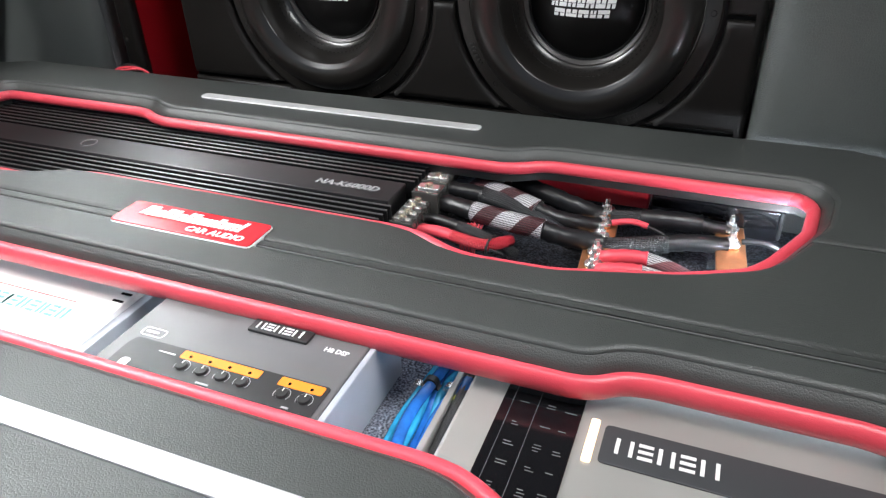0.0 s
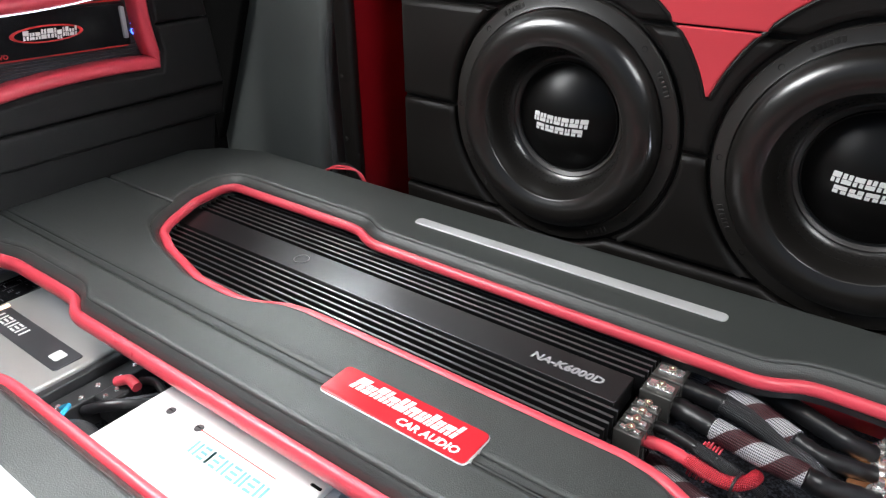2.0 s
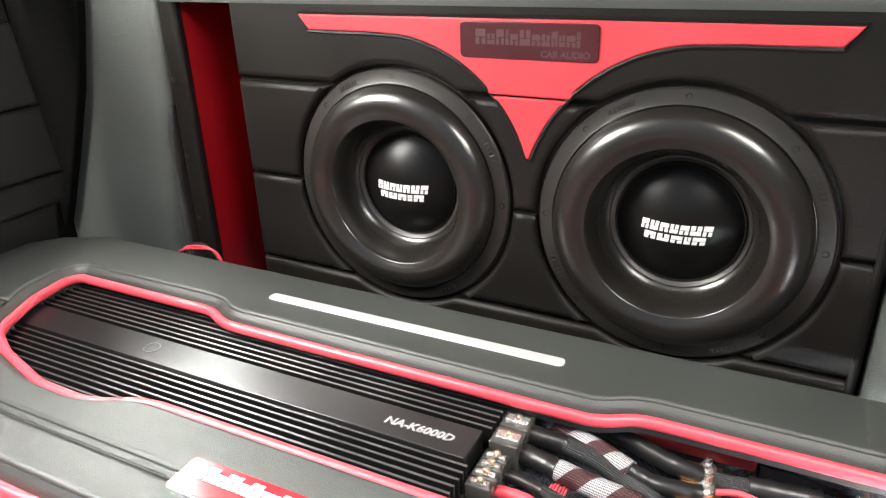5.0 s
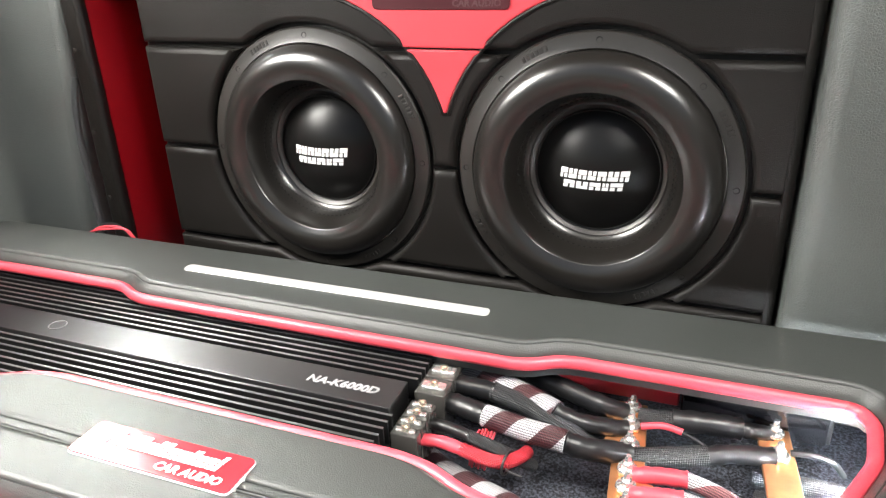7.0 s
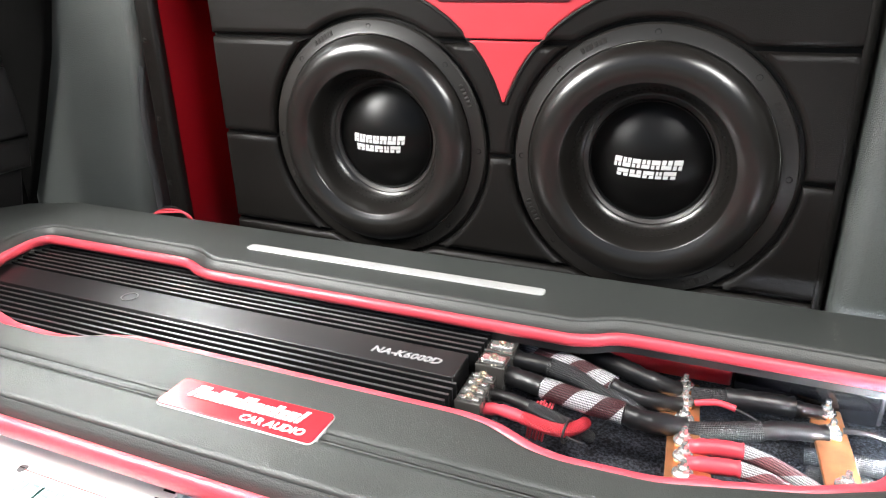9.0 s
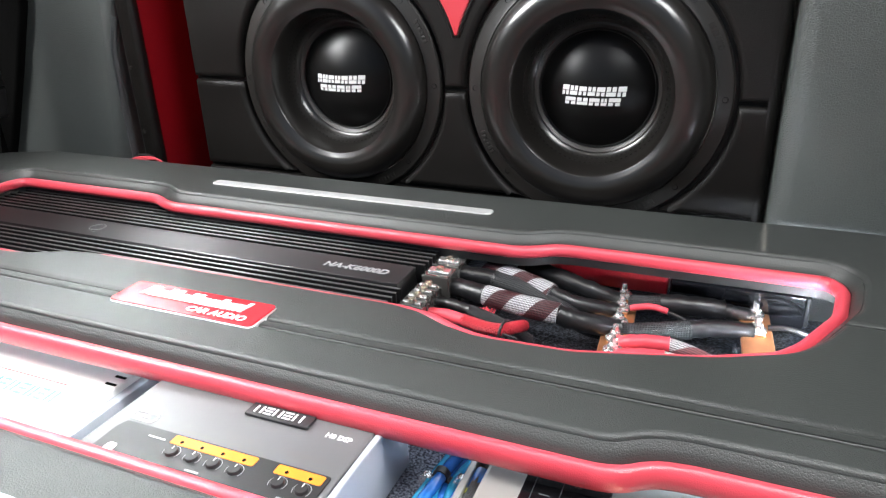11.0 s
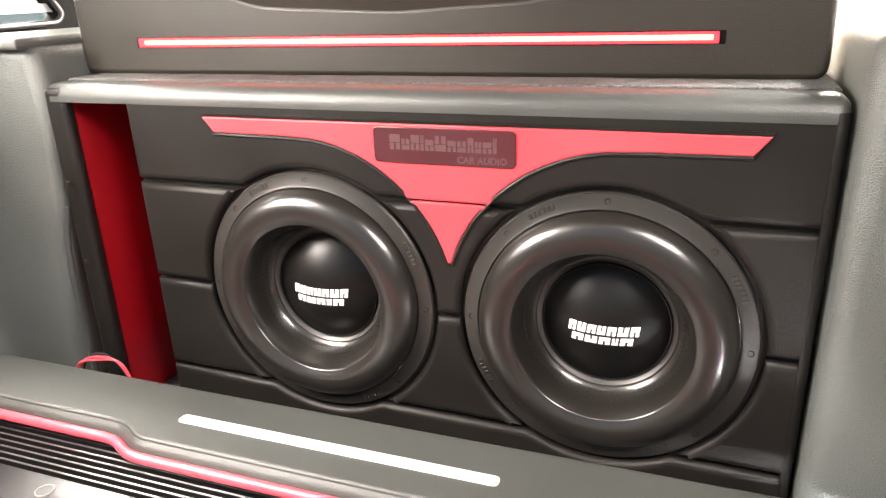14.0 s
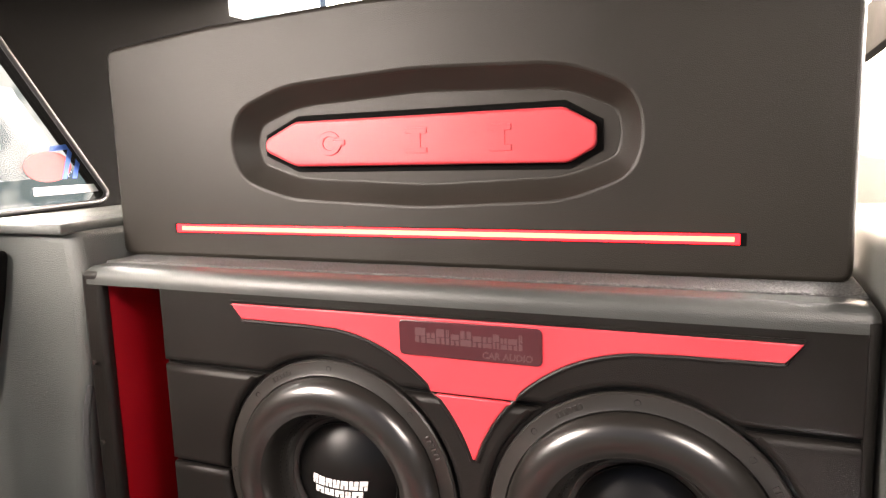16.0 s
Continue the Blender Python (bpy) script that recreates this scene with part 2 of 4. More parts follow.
def bars(widths, height, gap, depth, material, shear=0.0, z=0.0, thin=False):
    """A logo as a row of plain slanted bars from x = 0 to the right: solid ones parted by a slit, or thin strokes."""
    out, x = [], 0.0
    for k, (w, h0, h1) in enumerate(widths):
        a, b = height * h0, height * h1
        slab = lambda u0, v0, u1, v1: [(x + u0 + shear * v0, v0), (x + u1 + shear * v0, v0), (x + u1 + shear * v1, v1), (x + u0 + shear * v1, v1)]
        t, mid = height * 0.19, a + (b - a) * 0.46
        if thin and k % 2:
            pieces = [slab(0, v, w, v + t) for v in (a, (a + b - t) / 2, b - t)]
        elif thin:
            pieces = [slab(0, a, t, b), slab(w - t, a, w, b)]
        elif k % 2:
            pieces = [slab(0, a, w, mid - height * 0.03), slab(0, mid + height * 0.03, w * 0.42, b), slab(w * 0.58, mid + height * 0.03, w, b)]
        else:
            pieces = [slab(0, a, w * 0.40, mid - height * 0.03), slab(w * 0.60, a, w, mid - height * 0.03), slab(0, mid + height * 0.03, w, b)]
        out += [plate([p], z, z + depth, material, 0.00005, 0) for p in pieces]
        x += w + gap
    return joined(out)


FACE = pose(0, 0, 0, 90, 0, 0)
FLOOR = pose(0, 0, 0, 0, 0, 1.5)

# ---------------------------------------------------------------- boot floor cover
XM = -0.092
half = [(0.541, -0.177), (0.551, -0.196), (0.543, -0.25), (0.512, -0.315), (0.494, -0.338), (0.442, -0.362), (0.342, -0.389), (0.272, -0.391), (0.247, -0.386), (0.212, -0.369), (0.182, -0.364)]
back_half = [(0.236, -0.198), (0.256, -0.192), (0.276, -0.180), (0.296, -0.177)]
right_side = back_half + half
loop = [(XM + u, y) for u, y in right_side] + [(XM - u, y) for u, y in reversed(right_side)]
BACK_HOLE = [(x, y - 0.002 if y > -0.27 else y) for x, y in [tuple(v) for v in rounded(loop, 0.010, 3)]]
front_right = [(0.388, -0.509), (0.402, -0.506), (0.420, -0.494), (0.440, -0.491), (0.570, -0.491), (0.622, -0.503), (0.636, -0.524), (0.606, -0.577), (0.580, -0.592), (0.470, -0.637), (0.420, -0.647), (0.392, -0.644), (0.370, -0.628), (0.345, -0.616), (0.320, -0.613)]
loop = [(XM + u, y) for u, y in front_right] + [(XM - u, y) for u, y in reversed(front_right)]
FRONT_HOLE = [(x, y - 0.005 if y > -0.55 else y) for x, y in [tuple(v) for v in rounded(loop, 0.012, 3)]]

cover = thing("boot_floor_cover", FLOOR, "black leather-grained boot floor cover with two red-piped openings", "floor panel", kind="structure")
lip_b, lip_f = offset(BACK_HOLE, 0.0145), offset(FRONT_HOLE, 0.0145)
SPLIT, SEAM, FOLD = -0.290, -0.447, 0.0058
X0, X1, YB, YF = -0.80, 0.60, -0.074, -0.745


def cut_hole(outline, y):
    """The outline parted at height y: the upper run and the lower run, each from left to right."""
    k = len(outline)
    pts = []
    for i in range(k):
        a, b = outline[i], outline[(i + 1) % k]
        pts.append(a)
        if (a[1] - y) * (b[1] - y) < 0:
            t = (y - a[1]) / (b[1] - a[1])
            pts.append((a[0] + t * (b[0] - a[0]), y))
    cross = [i for i, p in enumerate(pts) if abs(p[1] - y) < 1e-9]
    i, j = cross[0], cross[-1]
    one, two = pts[i : j + 1], pts[j:] + pts[: i + 1]
    up, low = (one, two) if sum(p[1] for p in one) / len(one) > y else (two, one)
    return sorted_run(up), sorted_run(low)


def sorted_run(run):
    return run if run[0][0] < run[-1][0] else run[::-1]


up, low = cut_hole(lip_b, SPLIT)
G = 0.0016
back_piece = [(X0, SPLIT + G)] + [(x, max(y, SPLIT + G)) for x, y in up] + [(X1, SPLIT + G), (X1, -0.15), (0.575, -0.105), (0.50, YB), (-0.69, YB), (-0.762, -0.105), (X0, -0.15)]
mid_piece = [(X0, SEAM + FOLD), (X1, SEAM + FOLD), (X1, SPLIT - G)] + [(x, min(y, SPLIT - G)) for x, y in reversed(low)] + [(X0, SPLIT - G)]
front_piece = box_outline(X0, YF, X1, SEAM - FOLD, 0.02)
for outline in ([back_piece], [mid_piece], [front_piece, lip_f]):
    part("vinyl_panel", plate(outline, -0.018, 0.0, VINYL, 0.005, 3, 60), cover)
part("stitched_fold", plate([box_outline(X0, SEAM - FOLD + 0.0004, X1, SEAM + FOLD - 0.0004, 0.001)], -0.016, -0.0012, VINYL, 0.0024, 3, 60), cover)
for hole, rr, tall, deep in ((BACK_HOLE, 0.0062, 1.12, -0.0175), (FRONT_HOLE, 0.0066, 1.5, -0.0203)):
    prof = [(0.0270, -0.0110), (0.0140, -0.0035), (0.0105, -0.0070), (0.0070, -0.0115), (0.0052, -0.020), (0.0050, -0.036)]
    part("opening_lip", loft([[(x, y, h) for x, y in offset(hole, d)] for d, h in prof], VINYL, 60), cover)
    rim = tube([(x, y, 0) for x, y in hole], rr, PIPE_RED, True, 14)
    rim.transform(Matrix.Translation((0, 0, deep)) @ Matrix.Diagonal((1, 1, tall, 1)))
    part("red_piping", rim, cover, "soft red leather-look piping")
for x0, x1, y, w in ((-0.306, 0.099, -0.138, 0.0080), (-0.392, 0.208, -0.6815, 0.0088)):
    part("aluminium_strip", plate([box_outline(x0, y - w, x1, y + w, w * 0.95, 5)], -0.002, 0.0016, SILVER, 0.0008), cover, "matt silver inlay strip")

# ---------------------------------------------------------------- subwoofer box
SUBS = (-0.1860, 0.1800)
SZ, RING = 0.117, 0.168
sub_box = thing("subwoofer_box", Matrix(), "black vinyl subwoofer box with red inlay and red port", "speaker box")


def arc(cx, a0, a1, n=14, r=RING):
    return [(cx + r * math.cos(radians(a0 + (a1 - a0) * i / n)), SZ + r * math.sin(radians(a0 + (a1 - a0) * i / n))) for i in range(n + 1)]


def ang(z, r=RING):
    return math.degrees(math.asin(max(-1, min(1, (z - SZ) / r))))


PX0, PX1, ROWS_Z = -0.449, 0.386, (-0.095, -0.027, 0.113, 0.2545, 0.3745)
g = 0.0026
for i in range(4):
    z0, z1 = ROWS_Z[i] + g, ROWS_Z[i + 1] - g
    a0, a1 = ang(z0), ang(z1)
    if i == 3:
        run = [(PX0, z0)] + arc(SUBS[0], 180 - a0, a0, 24) + arc(SUBS[1], 180 - a0, a0, 24) + [(PX1, z0), (PX1, z1), (PX0, z1)]
        pads = [run]
    elif i == 0:
        b = ang(z1)
        pads = [[(PX0, z0)] + [(PX1, z0), (PX1, z1)] + arc(SUBS[1], b, -180 - b, 24) + arc(SUBS[0], b, -180 - b, 24) + [(PX0, z1)]]
    else:
        pads = [[(PX0, z0)] + arc(SUBS[0], 180 - a0, 180 - a1) + [(PX0, z1)],
                arc(SUBS[0], a0, a1) + arc(SUBS[1], 180 - a1, 180 - a0),
                [(PX1, z0), (PX1, z1)] + arc(SUBS[1], a1, a0)]
    for pad in pads:
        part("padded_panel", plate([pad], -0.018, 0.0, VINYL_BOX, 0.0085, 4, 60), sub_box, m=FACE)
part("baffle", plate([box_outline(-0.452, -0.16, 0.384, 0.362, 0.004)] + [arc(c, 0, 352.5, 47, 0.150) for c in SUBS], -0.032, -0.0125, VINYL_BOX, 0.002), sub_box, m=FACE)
# red V with a badge recess
v_edge = [(-0.308, 0.3255), (-0.255, 0.3250), (-0.215, 0.3248)] + [(SUBS[0] + q * math.cos(radians(w)), SZ + q * math.sin(radians(w))) for w, q in zip(np.linspace(86, 19.6, 22), np.linspace(0.2065, 0.198, 22))]
vee = [(-0.324, 0.3450)] + v_edge + [(0.005 - x, z) for x, z in reversed(v_edge)] + [(0.329, 0.3450)]
VS = 0.2575
v_cut = max(x for x, z in v_edge if z > VS + 0.004) + 0.003
v_up = [(-0.324, 0.3450)] + [p for p in v_edge if p[1] > VS + 0.004] + [(v_cut, VS + 0.001), (0.005 - v_cut, VS + 0.001)] + [(0.005 - x, z) for x, z in reversed(v_edge) if z > VS + 0.004] + [(0.329, 0.3450)]
v_low = [(v_cut + 0.001, VS - 0.001)] + [p for p in v_edge if p[1] < VS - 0.004] + [(0.005 - x, z) for x, z in reversed(v_edge) if z < VS - 0.004] + [(0.004 - v_cut, VS - 0.001)]
for piece in (v_up, v_low):
    part("red_inlay", plate([piece], -0.004, 0.003, VINYL_RED, 0.0025, 3, 50), sub_box, "red leather-look V-shaped inlay", m=FACE)
part("inlay_border", tube([(x, z, 0.0) for x, z in offset(vee, 0.002)], 0.0026, VINYL_BOX, True, 6), sub_box, m=FACE)
part("badge", plate([box_outline(-0.084, 0.301, 0.083, 0.3415, 0.006)], 0.002, 0.005, SMOKED, 0.001), sub_box, "smoked dark red badge with faint writing", m=FACE)
# carcass: rounded front frame, deep body, port
BX0, BX1, BT = -0.590, 0.390, 0.381
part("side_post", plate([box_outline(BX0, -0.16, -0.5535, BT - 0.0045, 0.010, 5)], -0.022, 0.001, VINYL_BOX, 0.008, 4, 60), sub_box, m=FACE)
rail = [(-0.0012, 0.3575), (0.060, 0.3575), (0.060, BT + 0.001)] + [(0.0178 - 0.019 * math.sin(w), BT - 0.018 + 0.019 * math.cos(w)) for w in np.linspace(0, math.pi / 2, 9)]
# the rail takes the paler cover vinyl, painting in light from above
part("top_rail", plate([rail], BX0 + 0.001, BX1 - 0.0005, VINYL, 0.0130, 5, 60), sub_box, m=Matrix(((0, 0, 1, 0), (1, 0, 0, 0), (0, 1, 0, 0), (0, 0, 0, 1))))
post = [(0.3785, -0.0010), (0.3785, 0.040), (BX1, 0.040)] + [(BX1 - 0.011 + 0.011 * math.cos(w), 0.010 - 0.011 * math.sin(w)) for w in np.linspace(0, math.pi / 2, 8)]
part("side_post", plate([post], -0.16, BT - 0.013, VINYL_BOX, 0.0008, 2, 60), sub_box)
part("carcass_top", block(BX0 + 0.006, 0.040, BT - 0.022, BX1 - 0.006, 0.36, BT + 0.0035, FELT, 0.003), sub_box, "grey felt on the box top")
part("carcass_side", block(BX1 - 0.024, 0.03, -0.16, BX1 - 0.004, 0.36, BT - 0.024, VINYL_BOX), sub_box)
part("port_wall", block(BX0 + 0.004, 0.010, -0.16, -0.5535, 0.36, BT - 0.024, RED_PAINT), sub_box, "red painted port wall")
part("port_wall", block(-0.455, 0.020, -0.16, -0.435, 0.34, BT - 0.024, RED_PAINT), sub_box, "red painted port wall")
part("port_back", block(-0.553, 0.342, -0.16, -0.435, 0.36, BT - 0.024, RED_PAINT), sub_box)
for z in (0.245, 0.125, 0.02):
    part("screw", lathe([(0.0001, 0.003), (0.003, 0.0025), (0.0036, 0.0)], BASKET, 10), sub_box, m=pose(-0.572, -0.006, z, 90, 0, 0))


# ---------------------------------------------------------------- subwoofers
def subwoofer(x):
    t = thing("subwoofer", pose(x, 0.007, SZ, 90, 0, 0), "large black subwoofer with thick rubber surround and glossy dust cap", "speaker", "subwoofers in the box")
    part("mounting_ring", lathe([(0.1630, -0.014), (0.1630, 0.0012), (0.1612, 0.0036), (0.1475, 0.0050), (0.1452, 0.0060), (0.1438, 0.0052), (0.1430, -0.004)], BASKET, 128), t)
    roll = [(0.1180 + 0.0254 * math.cos(w), 0.003 + 0.024 * math.sin(w)) for w in np.linspace(0.08, 2.35, 18)]
    wall = [(v.x, v.y) for v in smooth_line([Vector(roll[-2]), Vector(roll[-1]), Vector((0.0962, 0.0090)), Vector((0.0930, -0.0030)), Vector((0.0898, -0.0120)), Vector((0.0855, -0.0190)), Vector((0.0800, -0.0232))], 4)]
    part("surround", lathe([(0.1430, -0.002)] + roll[1:-2] + wall, RUBBER, 128, 60), t, "thick glossy rubber surround")
    part("cone", lathe([(0.0815, -0.0216), (0.0800, -0.0212), (0.0785, -0.0222), (0.0760, -0.0246), (0.0740, -0.0256), (0.0735, -0.030)], CONE, 96), t)
    # stitch marks on the inner wall of the surround
    stitches = []
    for r_, h_, tilt in ((0.0912, -0.0076, 66), (0.0874, -0.0162, 50)):
        for i in range(84):
            w = 2 * math.pi * i / 84
            q = block(-0.0014, -0.0007, 0, 0.0014, 0.0007, 0.0006, HOLE, 0.0001, 0.0002)
            q.transform(Matrix.Rotation(w, 4, "Z") @ Matrix.Translation((0, r_, h_)) @ Matrix.Rotation(radians(tilt), 4, "X"))
            stitches.append(q)
    ring = part("stitching", joined(stitches), t)
    tagged(ring, kind="stuff")
    dome = [(0.0740, -0.030), (0.0740, -0.0238), (0.0732, -0.0228), (0.0722, -0.0232)] + [(0.0718 * q, -0.0245 + 0.0250 * (1 - q * q)) for q in np.linspace(1, 0.003, 16)]
    cap = part("dust_cap", lathe(dome, CAP, 96, 50), t, "glossy black dust cap")
    # logo as two rows of plain bars, laid on the dome
    rows = [bars([(0.0075, 0, 1), (0.0085, 0.02, 0.96), (0.0085, 0.04, 0.92), (0.008, 0.04, 0.92), (0.0085, 0.02, 0.92), (0.010, 0.02, 0.96), (0.0085, 0, 1)], 0.0115, 0.0016, 0.0005, WHITE_PRINT, 0.12),
            bars([(0.012, 0, 0.9), (0.012, 0, 0.9), (0.011, 0, 0.9), (0.006, 0, 0.9), (0.012, 0, 0.95)], 0.0095, 0.0018, 0.0005, WHITE_PRINT, 0.12)]
    rows[0].transform(Matrix.Translation((-0.0345, -0.0035, 0)))
    rows[1].transform(Matrix.Translation((-0.031, -0.0145, 0)))
    logo = joined(rows)
    logo.transform(Matrix.Diagonal((1.14, 1.05, 1, 1)))
    for v in logo.vertices:
        rr = min(0.99, math.hypot(v.co.x, v.co.y) / 0.0718)
        v.co.z += -0.0245 + 0.0250 * (1 - rr * rr) + 0.0002
    part("logo", logo, cap, "white two-row printed logo")
    for i in range(8):
        w = radians(90 + 45 * i)
        part("screw", lathe([(0.0002, 0.0040), (0.0026, 0.0042), (0.0034, 0.0049), (0.0038, 0.0038)], HOLE, 12), t, m=Matrix.Translation((0.1535 * math.cos(w), 0.1535 * math.sin(w), 0)))
    for w0 in (22, 112, 202, 292):
        marks = []
        for k in range(6):
            q = block(-0.0018, -0.0032, 0.004, 0.0018, 0.0032, 0.0056, BASKET, 0.0004, 0.0006)
            q.transform(Matrix.Rotation(radians(w0 + k * 2.1), 4, "Z") @ Matrix.Translation((0.1540, 0, -0.0004)) @ Matrix.Rotation(radians(90), 4, "Z"))
            marks.append(q)
        part("raised_mark", joined(marks), t)
    return t


first = subwoofer(SUBS[0])
copy_thing(first, pose(SUBS[1], 0.007, SZ, 90, 0, 0))

# ---------------------------------------------------------------- padded panel above the box
top = thing("seat_back_panel", pose(0, 0.10, 0, 90, 0, 0), "black vinyl panel with red padded inlay and glowing red light strip", "panel")
UX0, UX1, UZ0, UZ1 = -0.612, 0.378, 0.383, 0.700
bezel = [(-0.387, 0.545), (-0.372, 0.589), (-0.297, 0.617), (-0.10, 0.627), (0.085, 0.620), (0.157, 0.590), (0.169, 0.545), (0.157, 0.500), (0.085, 0.472), (-0.10, 0.464), (-0.297, 0.474), (-0.372, 0.500)]
bez = [tuple(v) for v in rounded(bezel, 0.03, 4)]
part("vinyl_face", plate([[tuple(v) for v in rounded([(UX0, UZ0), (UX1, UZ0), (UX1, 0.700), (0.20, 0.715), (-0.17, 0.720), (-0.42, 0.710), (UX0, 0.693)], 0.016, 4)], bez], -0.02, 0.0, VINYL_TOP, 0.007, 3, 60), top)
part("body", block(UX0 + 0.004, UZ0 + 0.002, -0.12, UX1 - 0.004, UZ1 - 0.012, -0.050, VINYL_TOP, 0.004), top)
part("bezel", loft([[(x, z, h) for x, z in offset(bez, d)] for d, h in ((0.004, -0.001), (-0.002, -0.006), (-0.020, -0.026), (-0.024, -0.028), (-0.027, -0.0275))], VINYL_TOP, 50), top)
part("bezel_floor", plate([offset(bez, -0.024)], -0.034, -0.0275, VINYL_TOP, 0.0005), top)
pad = [(-0.344, 0.535), (-0.343, 0.551), (-0.293, 0.574), (0.079, 0.576), (0.117, 0.555), (0.117, 0.529), (0.085, 0.511), (-0.295, 0.513)]
part("inset", plate([offset(pad, 0.008)], -0.0285, -0.0265, DARK, 0.0005), top)
red_pad = part("red_pad", plate([[tuple(v) for v in rounded(pad, 0.006, 3)]], -0.027, -0.016, VINYL_RED, 0.004, 3), top, "red leather-look padded inlay")
LED = mat("led_red", (1.0, 0.014, 0.022), 0.4, emit=2.0)
LED_CORE = mat("led_core", (1.0, 0.20, 0.10), 0.4, emit=1.9)
part("led_channel", block(-0.503, 0.4200, -0.004, 0.2780, 0.4340, 0.0006, DARK, 0.0003, 0.001), top)
led = part("led_strip", block(-0.499, 0.4212, 0.0003, 0.2715, 0.4328, 0.0018, LED, 0.0004, 0.001), top, "lit red light strip")
part("led_core", block(-0.488, 0.4243, 0.0016, 0.266, 0.4298, 0.0026, LED_CORE, 0.0003, 0.001), led, "brightest line of the strip")

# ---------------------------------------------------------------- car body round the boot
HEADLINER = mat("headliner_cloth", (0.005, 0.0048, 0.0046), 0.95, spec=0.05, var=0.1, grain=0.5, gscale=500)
GLASS = bpy.data.materials.new("window_glass")
GLASS.use_nodes = True
gb = GLASS.node_tree.nodes["Principled BSDF"]
gb.inputs["Transmission Weight"].default_value, gb.inputs["Roughness"].default_value, gb.inputs["IOR"].default_value = 1.0, 0.0, 1.45
gb.inputs["Base Color"].default_value = (0.93, 0.96, 0.95, 1)


def outdoors(name, base, strength, spots, low=0.9):
    """A far, blurred daylight view that glows."""
    m = bpy.data.materials.new(name)
    m.use_nodes = True
    n, l = m.node_tree.nodes, m.node_tree.links
    n.remove(n["Principled BSDF"])
    e = n.new("ShaderNodeEmission")
    tc, no, cr = n.new("ShaderNodeTexCoord"), n.new("ShaderNodeTexNoise"), n.new("ShaderNodeValToRGB")
    no.inputs["Scale"].default_value, no.inputs["Detail"].default_value = 3.2, 2
    l.new(tc.outputs["Object"], no.inputs["Vector"])
    cr.color_ramp.elements[0].position, cr.color_ramp.elements[1].position = 0.40, 0.56
    cr.color_ramp.elements[0].color, cr.color_ramp.elements[1].color = (*spots, 1), (*base, 1)
    l.new(no.outputs["Fac"], cr.inputs[0])
    l.new(cr.outputs[0], e.inputs[0])
    # the sky is brighter the higher one looks
    sep, up = n.new("ShaderNodeSeparateXYZ"), n.new("ShaderNodeMapRange")
    l.new(tc.outputs["Object"], sep.inputs[0])
    l.new(sep.outputs[2], up.inputs[0])
    up.inputs[1].default_value, up.inputs[2].default_value = low, low + 0.8
    up.inputs[3].default_value, up.inputs[4].default_value = strength, strength * 24
    l.new(up.outputs[0], e.inputs[1])
    l.new(e.outputs[0], n["Material Output"].inputs[0])
    return m


VIEW_L = outdoors("street_view_left", (0.88, 0.97, 1.0), 0.36, (0.16, 0.24, 0.27), 1.4)
VIEW_R = outdoors("street_view_right", (0.93, 0.96, 1.0), 2.2, (0.80, 0.84, 0.90))
VIEW_F = outdoors("street_view_front", (1.0, 0.96, 0.88), 1.0, (0.7, 0.62, 0.5))
SIDE = Matrix(((0, 0, 1, 0), (1, 0, 0, 0), (0, 1, 0, 0), (0, 0, 0, 1)))


def backdrop(name, verts, material):
    tagged(part(name, mesh(verts, [(0, 1, 2, 3)], material)), "bright blurred street seen through the car window", "backdrop", kind="structure")


backdrop("backdrop_left", [(-3.0, -0.6, -0.3), (-3.0, 4.5, -0.3), (-3.0, 4.5, 3.6), (-3.0, -0.6, 3.6)], VIEW_L)
backdrop("backdrop_right", [(3.0, 4.5, -0.3), (3.0, -0.6, -0.3), (3.0, -0.6, 3.6), (3.0, 4.5, 3.6)], VIEW_R)
backdrop("backdrop_front", [(-3.0, 4.6, -0.3), (3.0, 4.6, -0.3), (3.0, 4.6, 2.6), (-3.0, 4.6, 2.6)], VIEW_F)

wall_r = thing("wall_right", Matrix(), "grey-black leather-grained wheel arch trim", "wall", kind="structure")
wall_l = thing("wall_left", Matrix(), "grey-black leather-grained wheel arch trim", "wall", kind="structure")
# wheel arch trims beside the box
part("trim_panel", plate([[tuple(v) for v in rounded([(0.394, -0.17), (0.95, -0.17), (0.95, 0.43), (0.50, 0.440), (0.394, 0.440)], 0.02)]], -0.42, 0.034, VINYL_GREY, 0.022, 5, 60), wall_r, m=FACE)
part("trim_panel", plate([[tuple(v) for v in rounded([(-0.655, -0.17), (-0.648, -0.02), (-0.612, 0.22), (-0.600, 0.34), (-0.614, 0.430), (-0.72, 0.445), (-1.0, 0.435), (-1.0, -0.17)], 0.018)]], -0.42, -0.012, VINYL_GREY, 0.022, 5, 60), wall_l, m=FACE)
# upper sides with the quarter windows
hole_l = [(-0.06, 0.444), (0.283, 0.452), (0.297, 0.466), (0.09, 0.765), (-0.06, 0.80)]
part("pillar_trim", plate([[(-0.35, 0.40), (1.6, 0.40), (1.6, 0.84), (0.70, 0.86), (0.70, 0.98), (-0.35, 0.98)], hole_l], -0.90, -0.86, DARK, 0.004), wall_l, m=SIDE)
win = part("window_pane", plate([offset(hole_l, 0.004)], -0.884, -0.880, GLASS, 0.0005), wall_l, m=SIDE)
win.visible_shadow = False
part("ledge_trim", block(-0.92, 0.0, 0.425, -0.62, 0.42, 0.441, VINYL_GREY, 0.006), wall_l)
part("window_seal", tube([(-0.858, y, z) for y, z in [tuple(v) for v in rounded(hole_l, 0.012)]], 0.005, BLACK_PLASTIC, True, 8), wall_l)
